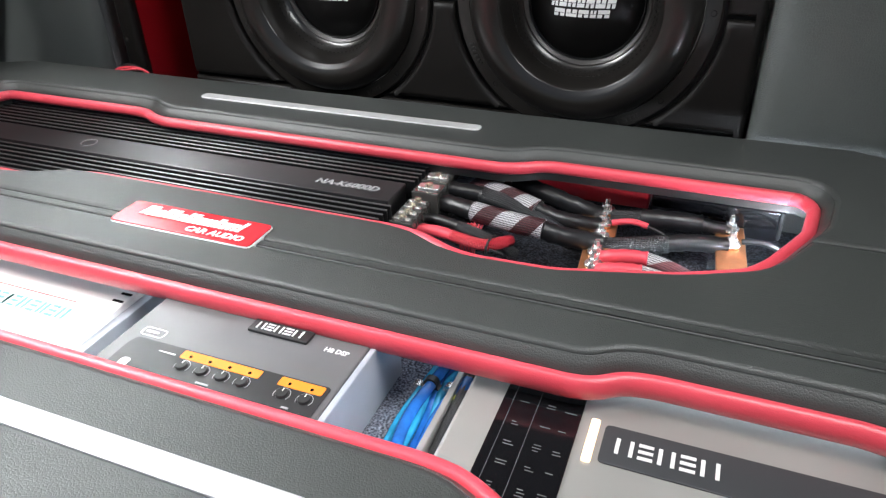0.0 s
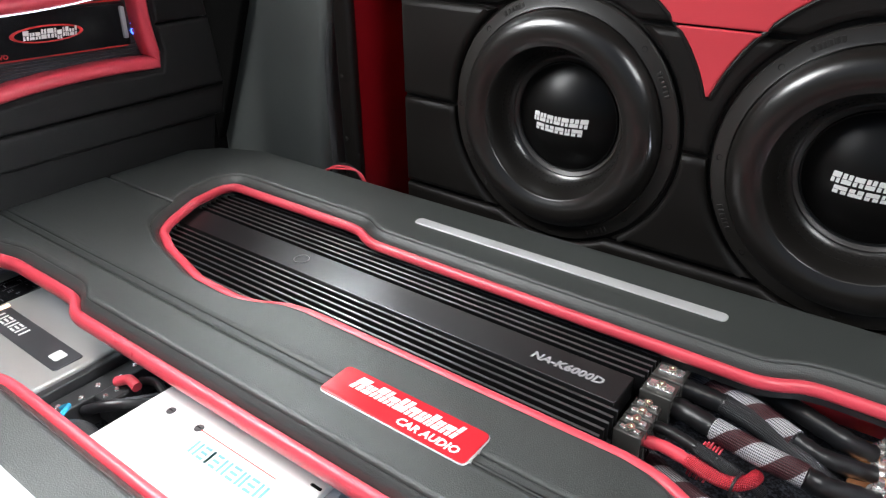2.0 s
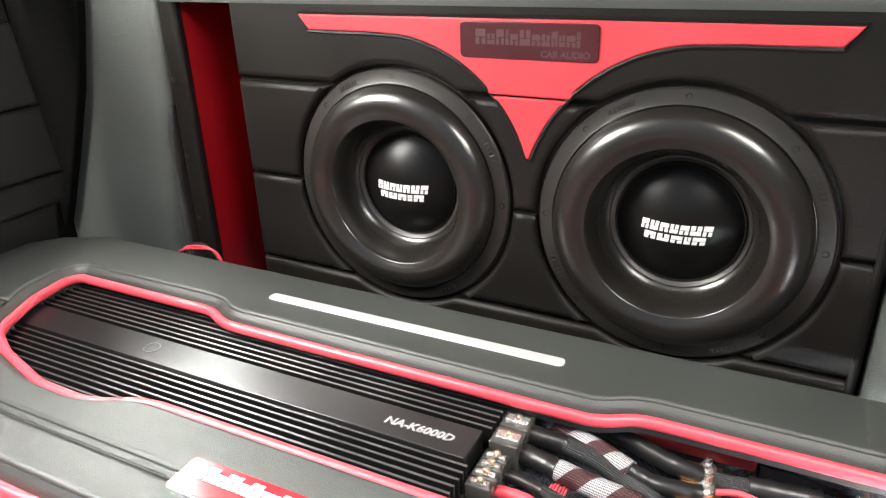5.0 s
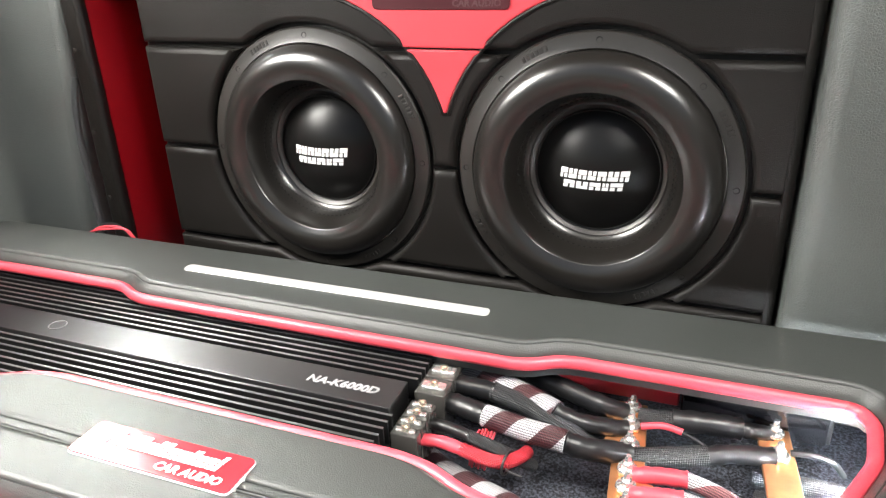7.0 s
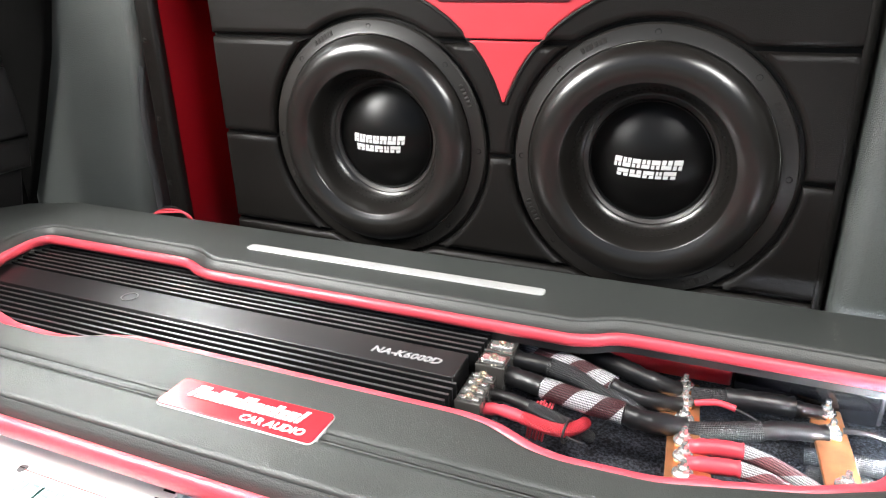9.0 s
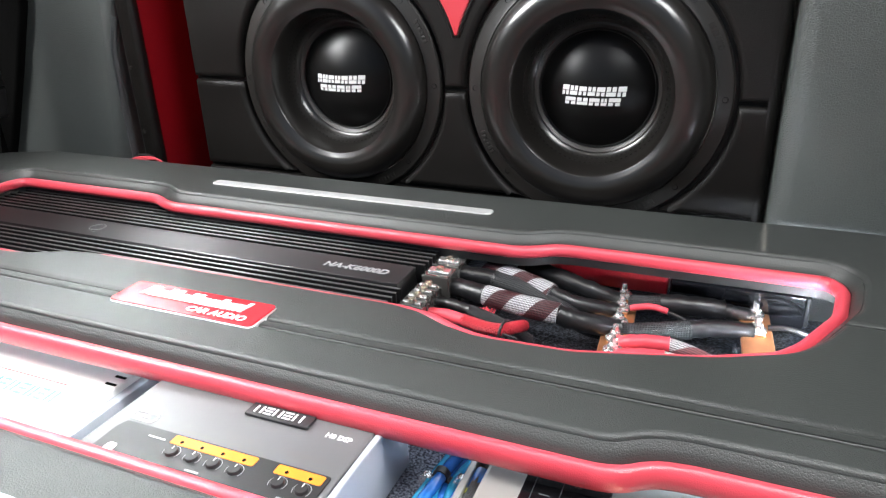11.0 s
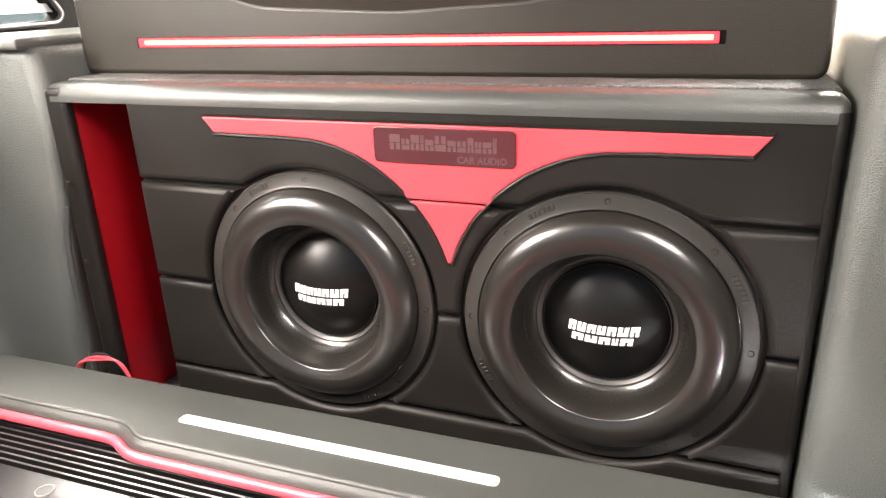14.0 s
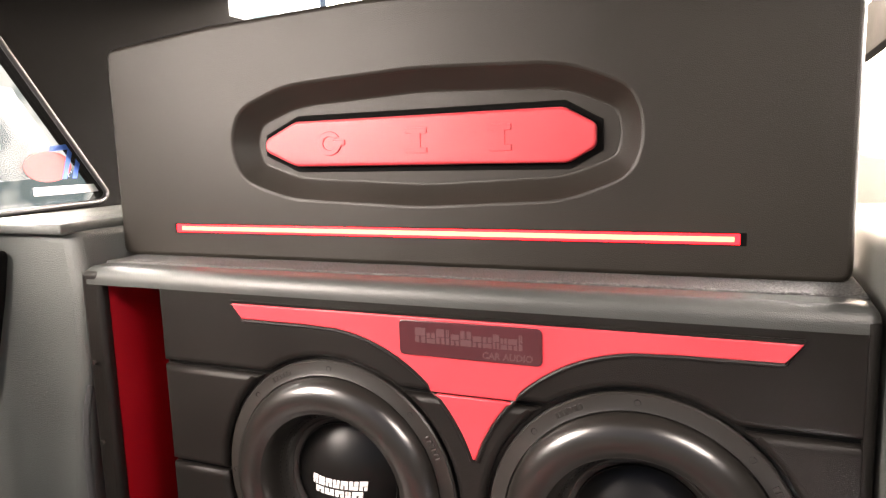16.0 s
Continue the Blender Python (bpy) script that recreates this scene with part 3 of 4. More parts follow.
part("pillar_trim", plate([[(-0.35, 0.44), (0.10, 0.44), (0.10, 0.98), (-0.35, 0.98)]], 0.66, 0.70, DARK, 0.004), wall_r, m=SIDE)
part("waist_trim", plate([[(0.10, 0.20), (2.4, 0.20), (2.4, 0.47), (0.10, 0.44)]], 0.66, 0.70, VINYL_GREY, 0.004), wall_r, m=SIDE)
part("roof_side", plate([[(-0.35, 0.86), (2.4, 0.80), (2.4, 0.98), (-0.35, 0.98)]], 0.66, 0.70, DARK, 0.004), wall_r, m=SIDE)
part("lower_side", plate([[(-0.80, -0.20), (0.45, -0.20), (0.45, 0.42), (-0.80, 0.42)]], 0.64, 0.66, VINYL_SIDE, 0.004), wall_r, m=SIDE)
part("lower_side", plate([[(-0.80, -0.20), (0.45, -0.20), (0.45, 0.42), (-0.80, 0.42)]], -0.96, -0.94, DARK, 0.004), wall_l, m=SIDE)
# near-black sheet painting in the shade beside the amplifier housing, on the grey trim
part("corner_shade", plate([[tuple(v) for v in rounded([(-0.742, 0.40), (-0.757, 0.335), (-0.796, 0.218), (-0.852, 0.100), (-0.915, -0.024), (-0.935, -0.06), (-0.938, 0.40)], 0.012)]], -0.006, 0.012, DARK, 0.004), wall_l, m=FACE)
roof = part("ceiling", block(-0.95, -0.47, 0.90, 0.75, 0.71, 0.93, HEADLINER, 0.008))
tagged(roof, "dark cloth car headliner", "ceiling", kind="structure")
floor = part("floor", block(-0.94, -0.745, -0.17, 0.64, 0.42, -0.125, CARPET, 0.002))
tagged(floor, "dark grey carpeted boot floor", "floor", kind="structure")
sill = part("boot_sill", block(-0.84, -0.80, -0.30, 0.64, -0.748, -0.012, BLACK_PLASTIC, 0.008))
tagged(sill, "black plastic boot sill below the cover", "sill", kind="structure")
base = part("carpet_board", block(-0.096, -0.665, -0.124, 0.212, -0.43, -0.0855, CARPET_LIT, 0.003))
tagged(base, "blue-grey carpeted board under the front units, strong light in its colour", "floor", kind="structure")
base.matrix_basis = FLOOR
ASPHALT = mat("asphalt", (0.06, 0.06, 0.06), 0.9, var=0.25, vscale=2, grain=0.6, gscale=120)
ground = part("ground", mesh([(-400, -400, -0.75), (400, -400, -0.75), (400, 400, -0.75), (-400, 400, -0.75)], [(0, 1, 2, 3)], ASPHALT))
tagged(ground, "grey asphalt ground round the car", "ground", kind="structure")

# stickers on the quarter window
RED_FILM, BLUE_FILM = mat("red_film", (0.65, 0.05, 0.05), 0.4), mat("blue_film", (0.04, 0.12, 0.42), 0.4)
decal = thing("window_sticker", SIDE @ Matrix.Translation((-0.048, -0.115, -0.8785)) @ Matrix.Diagonal((1.25, 1.25, 1, 1)), "red oval and blue lettered sticker on quarter window", "sticker")
part("red_oval", plate([[(0.192 + 0.038 * math.cos(w), 0.509 + 0.022 * math.sin(w)) for w in np.linspace(0, 6.1, 28)]], 0, 0.0006, RED_FILM, 0.0001, 0), decal, "red oval")
blue = [plate([[(0.212 + 0.010 * u, 0.49), (0.220 + 0.010 * u, 0.49), (0.236 + 0.010 * u, 0.536), (0.227 + 0.010 * u, 0.536)]], 0.0008, 0.0014, BLUE_FILM, 0.0001, 0) for u in (0, 1.7)]
blue += [plate([[(0.196, 0.530), (0.236, 0.534), (0.238, 0.542), (0.198, 0.538)]], 0.0008, 0.0014, BLUE_FILM, 0.0001, 0)]
part("blue_stroke", joined(blue), decal, "blue slanted strokes")
part("white_bar", block(0.165, 0.468, 0, 0.275, 0.480, 0.0006, WHITE_PRINT, 0.0001, 0.002), decal, "white lettering bar")

# ---------------------------------------------------------------- side panel with amplifier window
side = thing("amplifier_housing", SIDE @ Matrix.Translation((0, 0, -0.77)), "black vinyl side panel with red-piped amplifier window", "panel")


def bowed(c, bow, n=10):
    """A four-cornered outline whose sides bow inwards."""
    mid = Vector((sum(p[0] for p in c) / 4, sum(p[1] for p in c) / 4))
    out = []
    for i in range(4):
        a, b = Vector(c[i]), Vector(c[(i + 1) % 4])
        d = bow[i] * (mid - (a + b) / 2).normalized()
        out += [tuple(a + (b - a) * s / n + d * 4 * (s / n) * (1 - s / n)) for s in range(n)]
    return out


quad = [(-0.496, 0.146), (-0.201, 0.157), (-0.207, 0.275), (-0.528, 0.2665)]
win_hole = bowed(quad, (0.010, 0.005, 0.012, 0.006))
E0 = -0.100


low_run = offset(win_hole, 0.016)
ctr = 0.211
upr, lwr = cut_hole(low_run, ctr)
part("vinyl_panel", plate([[(-0.80, ctr + 0.001)] + [(x, max(z, ctr + 0.001)) for x, z in upr] + [(E0, ctr + 0.001), (E0 - 0.012, 0.335), (-0.80, 0.345)]], -0.03, 0.0, VINYL_SIDE, 0.006, 3, 60), side)
part("vinyl_panel", plate([[(-0.80, 0.102), (E0 + 0.012, 0.102), (E0 + 0.001, ctr - 0.001)] + [(x, min(z, ctr - 0.001)) for x, z in reversed(lwr)] + [(-0.80, ctr - 0.001)]], -0.03, 0.0, VINYL_SIDE, 0.006, 3, 60), side)
part("vinyl_panel", plate([[(-0.80, 0.052), (E0 + 0.004, 0.052), (E0 + 0.012, 0.100), (-0.80, 0.100)]], -0.03, 0.0, VINYL_SIDE, 0.008, 3, 60), side)
part("vinyl_panel", plate([[(-0.80, 0.347), (E0 - 0.012, 0.337), (E0 - 0.022, 0.50), (-0.80, 0.52)]], -0.03, 0.0, VINYL_SIDE, 0.008, 3, 60), side)
part("lower_skirt", plate([[(-0.80, -0.03), (E0 - 0.02, -0.03), (E0, 0.06), (-0.80, 0.06)]], -0.05, -0.018, VINYL_SIDE, 0.006), side)
part("opening_lip", loft([[(x, z, h) for x, z in offset(win_hole, d)] for d, h in ((0.0165, -0.003), (0.011, -0.008), (0.006, -0.014), (0.0045, -0.040))], VINYL_SIDE, 60), side)
part("red_piping", loft([[(x, z, h) for x, z in offset(win_hole, d)] for d, h in ((0.0125, -0.016), (0.0122, -0.007), (0.0100, -0.0015), (0.006, 0.0008), (0.001, 0.0010), (-0.004, -0.0015), (-0.0068, -0.006), (-0.0074, -0.020), (-0.0074, -0.034))], PIPE_RED, 60), side, "soft red leather-look piping")

LED_SIDE = mat("led_cool_white", (0.80, 0.86, 1.0), 0.4, emit=1.8)
part("edge_light", tube([(x, z, -0.006) for x, z in offset(win_hole, -0.0078)[20:31]], 0.0008, LED_SIDE, False, 6), side, "cool white edge light")
GLOSS = mat("gloss_black_panel", (0.006, 0.006, 0.007), 0.12, var=0.1, coat=0.3)
RED_PRINT = mat("red_print", (0.62, 0.02, 0.02), 0.4)
BLUE_LED = mat("led_blue", (0.05, 0.15, 1.0), 0.4, emit=4.0)
RIBBED = mat("ribbed_dark", (0.030, 0.034, 0.042), 0.35, 0.4, var=0.1)
GREY_PRINT = mat("grey_print", (0.35, 0.35, 0.36), 0.5)
sa = thing("side_amplifier", SIDE @ Matrix.Translation((0, 0, -0.802)) @ pose(-0.328, 0.211, 0, 0, 0, -2.0) @ Matrix.Translation((0.345, -0.213, 0)), "black amplifier with red trim lines behind the window", "amplifier")
part("body", block(-0.53, 0.11, -0.03, -0.18, 0.31, 0.0, BLACK_PLASTIC, 0.003), sa)
part("gloss_band", block(-0.50, 0.190, 0.0, -0.240, 0.250, 0.006, GLOSS, 0.001), sa, "gloss black band")
for k in range(16):
    z = 0.128 + 0.0042 * k
    part("cooling_rib", block(-0.462, z, 0.0, -0.21, z + 0.0024, 0.003, RIBBED, 0.0006, 0.0008), sa)
part("red_line", block(-0.49, 0.2535, 0.005, -0.245, 0.2556, 0.0072, RED_PRINT, 0.0003, 0.0005), sa)
part("red_line", block(-0.43, 0.1890, 0.005, -0.245, 0.1908, 0.0072, RED_PRINT, 0.0003, 0.0005), sa)
corner = part("corner_plate", plate([[tuple(v) for v in rounded([(-0.545, 0.188), (-0.482, 0.191), (-0.478, 0.200), (-0.488, 0.233), (-0.545, 0.233)], 0.006)]], 0.004, 0.010, BLACK_PLASTIC, 0.002), sa, "dark corner plate with red initials")
strokes = [block(-0.506, 0.213, 0, -0.490, 0.2165, 0.0008, RED_PRINT, 0.0002, 0.0006), block(-0.509, 0.200, 0, -0.5055, 0.2165, 0.0008, RED_PRINT, 0.0002, 0.0006), block(-0.508, 0.200, 0, -0.492, 0.2035, 0.0008, RED_PRINT, 0.0002, 0.0006), block(-0.4935, 0.186, 0, -0.490, 0.2035, 0.0008, RED_PRINT, 0.0002, 0.0006), block(-0.509, 0.186, 0, -0.492, 0.1895, 0.0008, RED_PRINT, 0.0002, 0.0006),
           block(-0.484, 0.186, 0, -0.4805, 0.2165, 0.0008, RED_PRINT, 0.0002, 0.0006), block(-0.479, 0.213, 0, -0.467, 0.2165, 0.0008, RED_PRINT, 0.0002, 0.0006), block(-0.468, 0.187, 0, -0.4645, 0.215, 0.0008, RED_PRINT, 0.0002, 0.0006), block(-0.479, 0.186, 0, -0.467, 0.1895, 0.0008, RED_PRINT, 0.0002, 0.0006)]
part("red_mark", joined(strokes), corner, m=Matrix.Translation((-0.5065, 0.2115, 0.0102)) @ Matrix.Diagonal((0.6, 0.6, 1, 1)) @ Matrix.Translation((0.487, -0.2013, 0)))
swoosh = part("red_swoosh", plate([[(-0.358 + 0.050 * math.cos(w), 0.2200 + 0.0115 * math.sin(w)) for w in np.linspace(0, 6.15, 30)]], 0.006, 0.0072, RED_PRINT, 0.0002, 0), sa)
part("swoosh_centre", plate([[(-0.358 + 0.0445 * math.cos(w), 0.2200 + 0.0095 * math.sin(w)) for w in np.linspace(0, 6.15, 30)]], 0.0073, 0.0078, GLOSS, 0.0001, 0), swoosh)
part("logo", bars([(0.0075, 0, 1), (0.0065, 0, 0.75), (0.0065, 0, 0.75), (0.007, 0, 1), (0.0085, 0, 1), (0.0025, 0, 1), (0.0065, -0.2, 0.75), (0.0025, 0, 1), (0.0045, 0, 1), (0.0065, 0, 0.75), (0.0025, 0, 1)], 0.0125, 0.0012, 0.0006, WHITE_PRINT, 0.15), sa, "white logo bars", m=Matrix.Translation((-0.392, 0.2140, 0.0079)))
part("model_number", words("5000.1D", 0.0085, WHITE_PRINT, 0.0003), sa, m=Matrix.Translation((-0.466, 0.1935, 0.0064)))
part("model_suffix", words("EVO", 0.0085, RED_PRINT, 0.0003), sa, m=Matrix.Translation((-0.431, 0.1935, 0.0064)))
part("end_bracket", block(-0.250, 0.200, 0.004, -0.243, 0.246, 0.010, GREY_PRINT, 0.001), sa)
part("indicator", plate([[(-0.234, 0.219), (-0.226, 0.219), (-0.230, 0.2265)]], 0.001, 0.003, BLUE_LED, 0.0002, 0), sa, "lit blue indicator")
part("power_symbol", tube([(-0.230 + 0.0042 * math.cos(w), 0.208 + 0.0042 * math.sin(w), 0.002) for w in np.linspace(2.1, 7.3, 14)], 0.0008, BLUE_LED), sa, "lit blue power symbol")

# ---------------------------------------------------------------- badge on the cover
BADGE_RED = mat("badge_red_foil", (0.60, 0.02, 0.03), 0.24, 0.2, var=0.08, vscale=20, brushed=0.7, coat=0.3)
badge = thing("name_badge", FLOOR @ Matrix.Translation((-0.0818, -0.4418, 0.0)), "red badge with white logo and silver rim", "badge")
part("rim", plate([box_outline(-0.0795, -0.0205, 0.0795, 0.0205, 0.006)], -0.004, 0.0012, SILVER, 0.0008), badge, "silver rim")
part("plate", plate([box_outline(-0.0786, -0.0196, 0.0786, 0.0196, 0.005)], 0.0005, 0.0026, BADGE_RED, 0.0006), badge)
part("logo", bars([(0.012, 0, 1), (0.0085, 0, 0.72), (0.0085, 0, 1), (0.004, 0, 1), (0.0085, 0, 0.72), (0.0115, 0, 1), (0.009, 0, 0.72), (0.0085, 0, 0.72), (0.006, 0, 0.95), (0.0065, 0, 0.72), (0.009, 0, 0.72), (0.004, 0, 1)], 0.0165, 0.0016, 0.0006, WHITE_PRINT, 0.22), badge, "white logo bars", m=Matrix.Translation((-0.058, -0.003, 0.0031)))
part("lettering", words("CAR AUDIO", 0.0115, WHITE_PRINT, 0.0003, 0.15), badge, "white lettering CAR AUDIO", m=Matrix.Translation((0.005, -0.0155, 0.0033)))
FAINT = mat("faint_print", (0.085, 0.040, 0.043), 0.35)
part("lettering", words("CAR AUDIO", 0.0105, FAINT, 0.0003, 0.1), sub_box, "faint grey lettering CAR AUDIO", m=FACE @ Matrix.Translation((0.016, 0.3045, 0.0052)))
part("faint_logo", bars([(0.013, 0, 1), (0.010, 0, 0.72), (0.010, 0, 1), (0.004, 0, 1), (0.010, 0, 0.72), (0.013, 0, 1), (0.010, 0, 0.72), (0.010, 0, 0.72), (0.007, 0, 0.95), (0.007, 0, 0.72), (0.010, 0, 0.72), (0.004, 0, 1)], 0.017, 0.0016, 0.0004, FAINT), sub_box, m=FACE @ Matrix.Translation((-0.0635, 0.3165, 0.0051)))
# raised plain shapes on the red pad
for x, w, h in ((-0.238, 0.040, 0.034), (-0.110, 0.030, 0.032), (0.002, 0.028, 0.032)):
    if w > 0.035:
        shape = plate([[(x + 0.018 * math.cos(a), 0.543 + 0.016 * math.sin(a)) for a in np.linspace(0.55, 6.1, 22)] + [(x + 0.024, 0.540), (x + 0.024, 0.547), (x + 0.006, 0.547), (x + 0.006, 0.541)] + [(x + 0.010 * math.cos(a), 0.543 + 0.009 * math.sin(a)) for a in np.linspace(5.9, 0.75, 18)]], -0.0170, -0.0146, VINYL_RED, 0.0006)
    else:
        a, b, c, d = w / 2, w / 5, h / 2, h * 0.27
        shape = plate([[(x + p, 0.543 + q) for p, q in ((-a, -c), (a, -c), (a, -d), (b, -d), (b, d), (a, d), (a, c), (-a, c), (-a, d), (-b, d), (-b, -d), (-a, -d))]], -0.0170, -0.0146, VINYL_RED, 0.0006)
    part("raised_letter", shape, red_pad)

# ---------------------------------------------------------------- long amplifier in the rear opening
amp = thing("long_amplifier", FLOOR, "long black finned amplifier with grey model number", "amplifier")
AX0, AX1, AT = -0.66, 0.047, -0.030
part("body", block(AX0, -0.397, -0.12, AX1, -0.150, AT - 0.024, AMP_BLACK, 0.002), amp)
for k in range(10):
    for y in (-0.2365 + 0.0098 * k, -0.2985 - 0.0098 * k):
        if -0.398 < y < -0.152:
            # near-black sides and pale tops put gap shade and top light into the colours
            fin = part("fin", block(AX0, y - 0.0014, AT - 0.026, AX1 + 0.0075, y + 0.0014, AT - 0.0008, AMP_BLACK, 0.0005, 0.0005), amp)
            part("fin_edge", block(AX0, y - 0.0014, AT - 0.0008, AX1 + 0.0075, y + 0.0014, AT, FIN, 0.0003, 0.0005), fin, "pale fin top, its light painted in")
part("centre_band", block(AX0, -0.2905, AT - 0.026, AX1, -0.2445, AT, AMP_BAND, 0.0008, 0.001), amp, "brushed black centre band")
part("model_number", words("NA-K6000D", 0.0150, mat("grey_lettering", (0.33, 0.33, 0.34), 0.4), 0.0003, 0.14, width=0.079, bold=0.032), amp, "pale grey lettering", m=Matrix.Translation((-0.053, -0.2735, AT + 0.0003)))
part("round_mark", tube([(-0.395 + 0.010 * math.cos(a), -0.2665 + 0.010 * math.sin(a), AT + 0.0004) for a in np.linspace(0, 6.28, 20)], 0.0007, FIN_TOP), amp)

# terminals
CLEAR = mat("clear_terminal_plastic", (0.05, 0.048, 0.045), 0.12, var=0.2, coat=0.6)
NICKEL = mat("nickel", (0.86, 0.85, 0.83), 0.26, 0.85, var=0.1, vscale=60)
BRASS = mat("brass_screw", (0.80, 0.74, 0.62), 0.25, 0.9, var=0.1)
COPPER = mat("copper_bar", (0.62, 0.28, 0.13), 0.32, 0.75, var=0.22, vscale=40, grain=0.1, gscale=500)
part("end_plate", block(AX1 + 0.0022, -0.372, -0.10, AX1 + 0.008, -0.178, AT - 0.027, BLACK_PLASTIC, 0.001), amp)


def terminal(y, w, x1, z1):
    t = part("terminal_block", block(AX1 + 0.008, y - w / 2, -0.085, x1, y + w / 2, z1, CLEAR, 0.0015, 0.002), amp, "clear and nickel terminal block")
    part("clamp", block(AX1 + 0.012, y - w * 0.22, z1 - 0.001, x1 - 0.003, y + w * 0.22, z1 + 0.0025, NICKEL, 0.001), t)
    part("screw", lathe([(0.0001, 0.0015), (0.0016, 0.0015), (0.0019, 0.003), (0.0042, 0.003), (0.0046, 0.0)], BRASS, 12), t, m=Matrix.Translation(((AX1 + 0.010 + x1) / 2, y, z1 + 0.0024)))


for y in (-0.207, -0.236):
    terminal(y, 0.027, 0.087, -0.036)
for y in (-0.262, -0.2755, -0.289, -0.3025):
    terminal(y, 0.0125, 0.082, -0.042)
terminal(-0.336, 0.026, 0.087, -0.048)

# ---------------------------------------------------------------- power cables and bus bars


def braid(name, strand, other=None, dark=(0.008, 0.008, 0.009), pitch=0.045, cell=0.0030, turns=14, dense=0.0):
    """A woven sleeve laid out along the cable; with a second strand colour it forms a spiral."""
    m = mat(name, strand, 0.42)
    n, l = m.node_tree.nodes, m.node_tree.links
    b, uv, sep = n["Principled BSDF"], n.new("ShaderNodeUVMap"), n.new("ShaderNodeSeparateXYZ")
    l.new(uv.outputs[0], sep.inputs[0])

    def op(kind, a, c):
        q = n.new("ShaderNodeMath")
        q.operation = kind
        for k, v in enumerate((a, c)):
            if isinstance(v, (int, float)):
                q.inputs[k].default_value = v
            elif v is not None:
                l.new(v, q.inputs[k])
        return q.outputs[0]

    along, round_ = op("MULTIPLY", sep.outputs[0], 2 * math.pi / cell), op("MULTIPLY", sep.outputs[1], 2 * math.pi * turns)
    weave = op("MULTIPLY", op("SINE", op("ADD", along, round_), None), op("SINE", op("SUBTRACT", along, round_), None))
    mask = n.new("ShaderNodeMapRange")
    mask.inputs[1].default_value, mask.inputs[2].default_value = -0.35 - dense, 0.15 - dense
    l.new(weave, mask.inputs[0])
    mix = n.new("ShaderNodeMix")
    mix.data_type = "RGBA"
    mix.inputs[6].default_value, mix.inputs[7].default_value = (*dark, 1), (*strand, 1)
    l.new(mask.outputs[0], mix.inputs[0])
    if other:
        turn = op("GREATER_THAN", op("FRACT", op("ADD", op("DIVIDE", sep.outputs[0], pitch), sep.outputs[1]), None), 0.52)
        two = n.new("ShaderNodeMix")
        two.data_type = "RGBA"
        two.inputs[6].default_value, two.inputs[7].default_value = (*strand, 1), (*other, 1)
        l.new(turn, two.inputs[0])
        l.new(two.outputs[2], mix.inputs[7])
    l.new(mix.outputs[2], b.inputs["Base Color"])
    bump = n.new("ShaderNodeBump")
    bump.inputs["Strength"].default_value, bump.inputs["Distance"].default_value = 0.8, 0.0006
    l.new(weave, bump.inputs["Height"])
    l.new(bump.outputs[0], b.inputs["Normal"])
    return m


WHITE_BRAID = braid("white_braid", (0.60, 0.60, 0.62), dense=0.1)
STRIPED_BRAID = braid("striped_braid", (0.56, 0.56, 0.58), (0.070, 0.014, 0.018), dense=0.05)
LIGHT_BRAID = braid("light_braid", (0.66, 0.66, 0.68), (0.30, 0.10, 0.11), pitch=0.06, cell=0.0024, turns=10)
BLACK_BRAID = braid("black_braid", (0.034, 0.036, 0.039), dark=(0.004, 0.004, 0.005))
RED_BRAID = braid("red_braid", (0.66, 0.03, 0.05), dark=(0.16, 0.006, 0.010), dense=0.25)
SHRINK = mat("black_heatshrink", (0.009, 0.009, 0.0098), 0.36, var=0.25, vscale=40, grain=0.4, gscale=120)
RED_SHRINK = mat("red_heatshrink", (0.66, 0.06, 0.085), 0.35, var=0.15, vscale=40, grain=0.3, gscale=120)
GREY_WIRE = mat("grey_wire", (0.035, 0.037, 0.042), 0.4)


def run(pts, n=7):
    return [v.lerp(v, 0) for v in smooth_line([Vector(p) for p in pts], n)]


def cable(label, sections):
    """A cable of several sleeves, each with its points, radius and cover; all lie in the boot's frame."""
    t = thing("power_cable", FLOOR, label, "cable", "power cables in the rear opening")
    for name, pts, r, cover in sections:
        if cover == "striped":
            me = tube(run(pts, 12), r, STRIPED_BRAID, False, 18)
        elif cover == "light":
            me = tube(run(pts, 12), r, LIGHT_BRAID, False, 14)
        elif name == "shrink_sleeve":
            P = run(pts)
            k = len(P)
            me = tube(P, r, cover, False, 14, [r * (1 + 0.05 * math.sin(i * 1.9) + 0.03 * math.sin(i * 5.1)) for i in range(k)])
        else:
            me = tube(run(pts), r, cover, False, 12)
        part(name, me, t)
    return t


S, B = "shrink_sleeve", "braided_sleeve"
cable("thick black cable with braided sleeve from amplifier terminal", [(S, [(0.080, -0.207, -0.050), (0.100, -0.206, -0.050), (0.126, -0.206, -0.051)], 0.0100, SHRINK), (B, [(0.124, -0.206, -0.051), (0.160, -0.213, -0.054), (0.200, -0.226, -0.062), (0.235, -0.232, -0.076), (0.275, -0.228, -0.077), (0.332, -0.215, -0.070)], 0.0100, BLACK_BRAID), (S, [(0.330, -0.2155, -0.070), (0.354, -0.205, -0.070), (0.388, -0.194, -0.073)], 0.0090, SHRINK)])
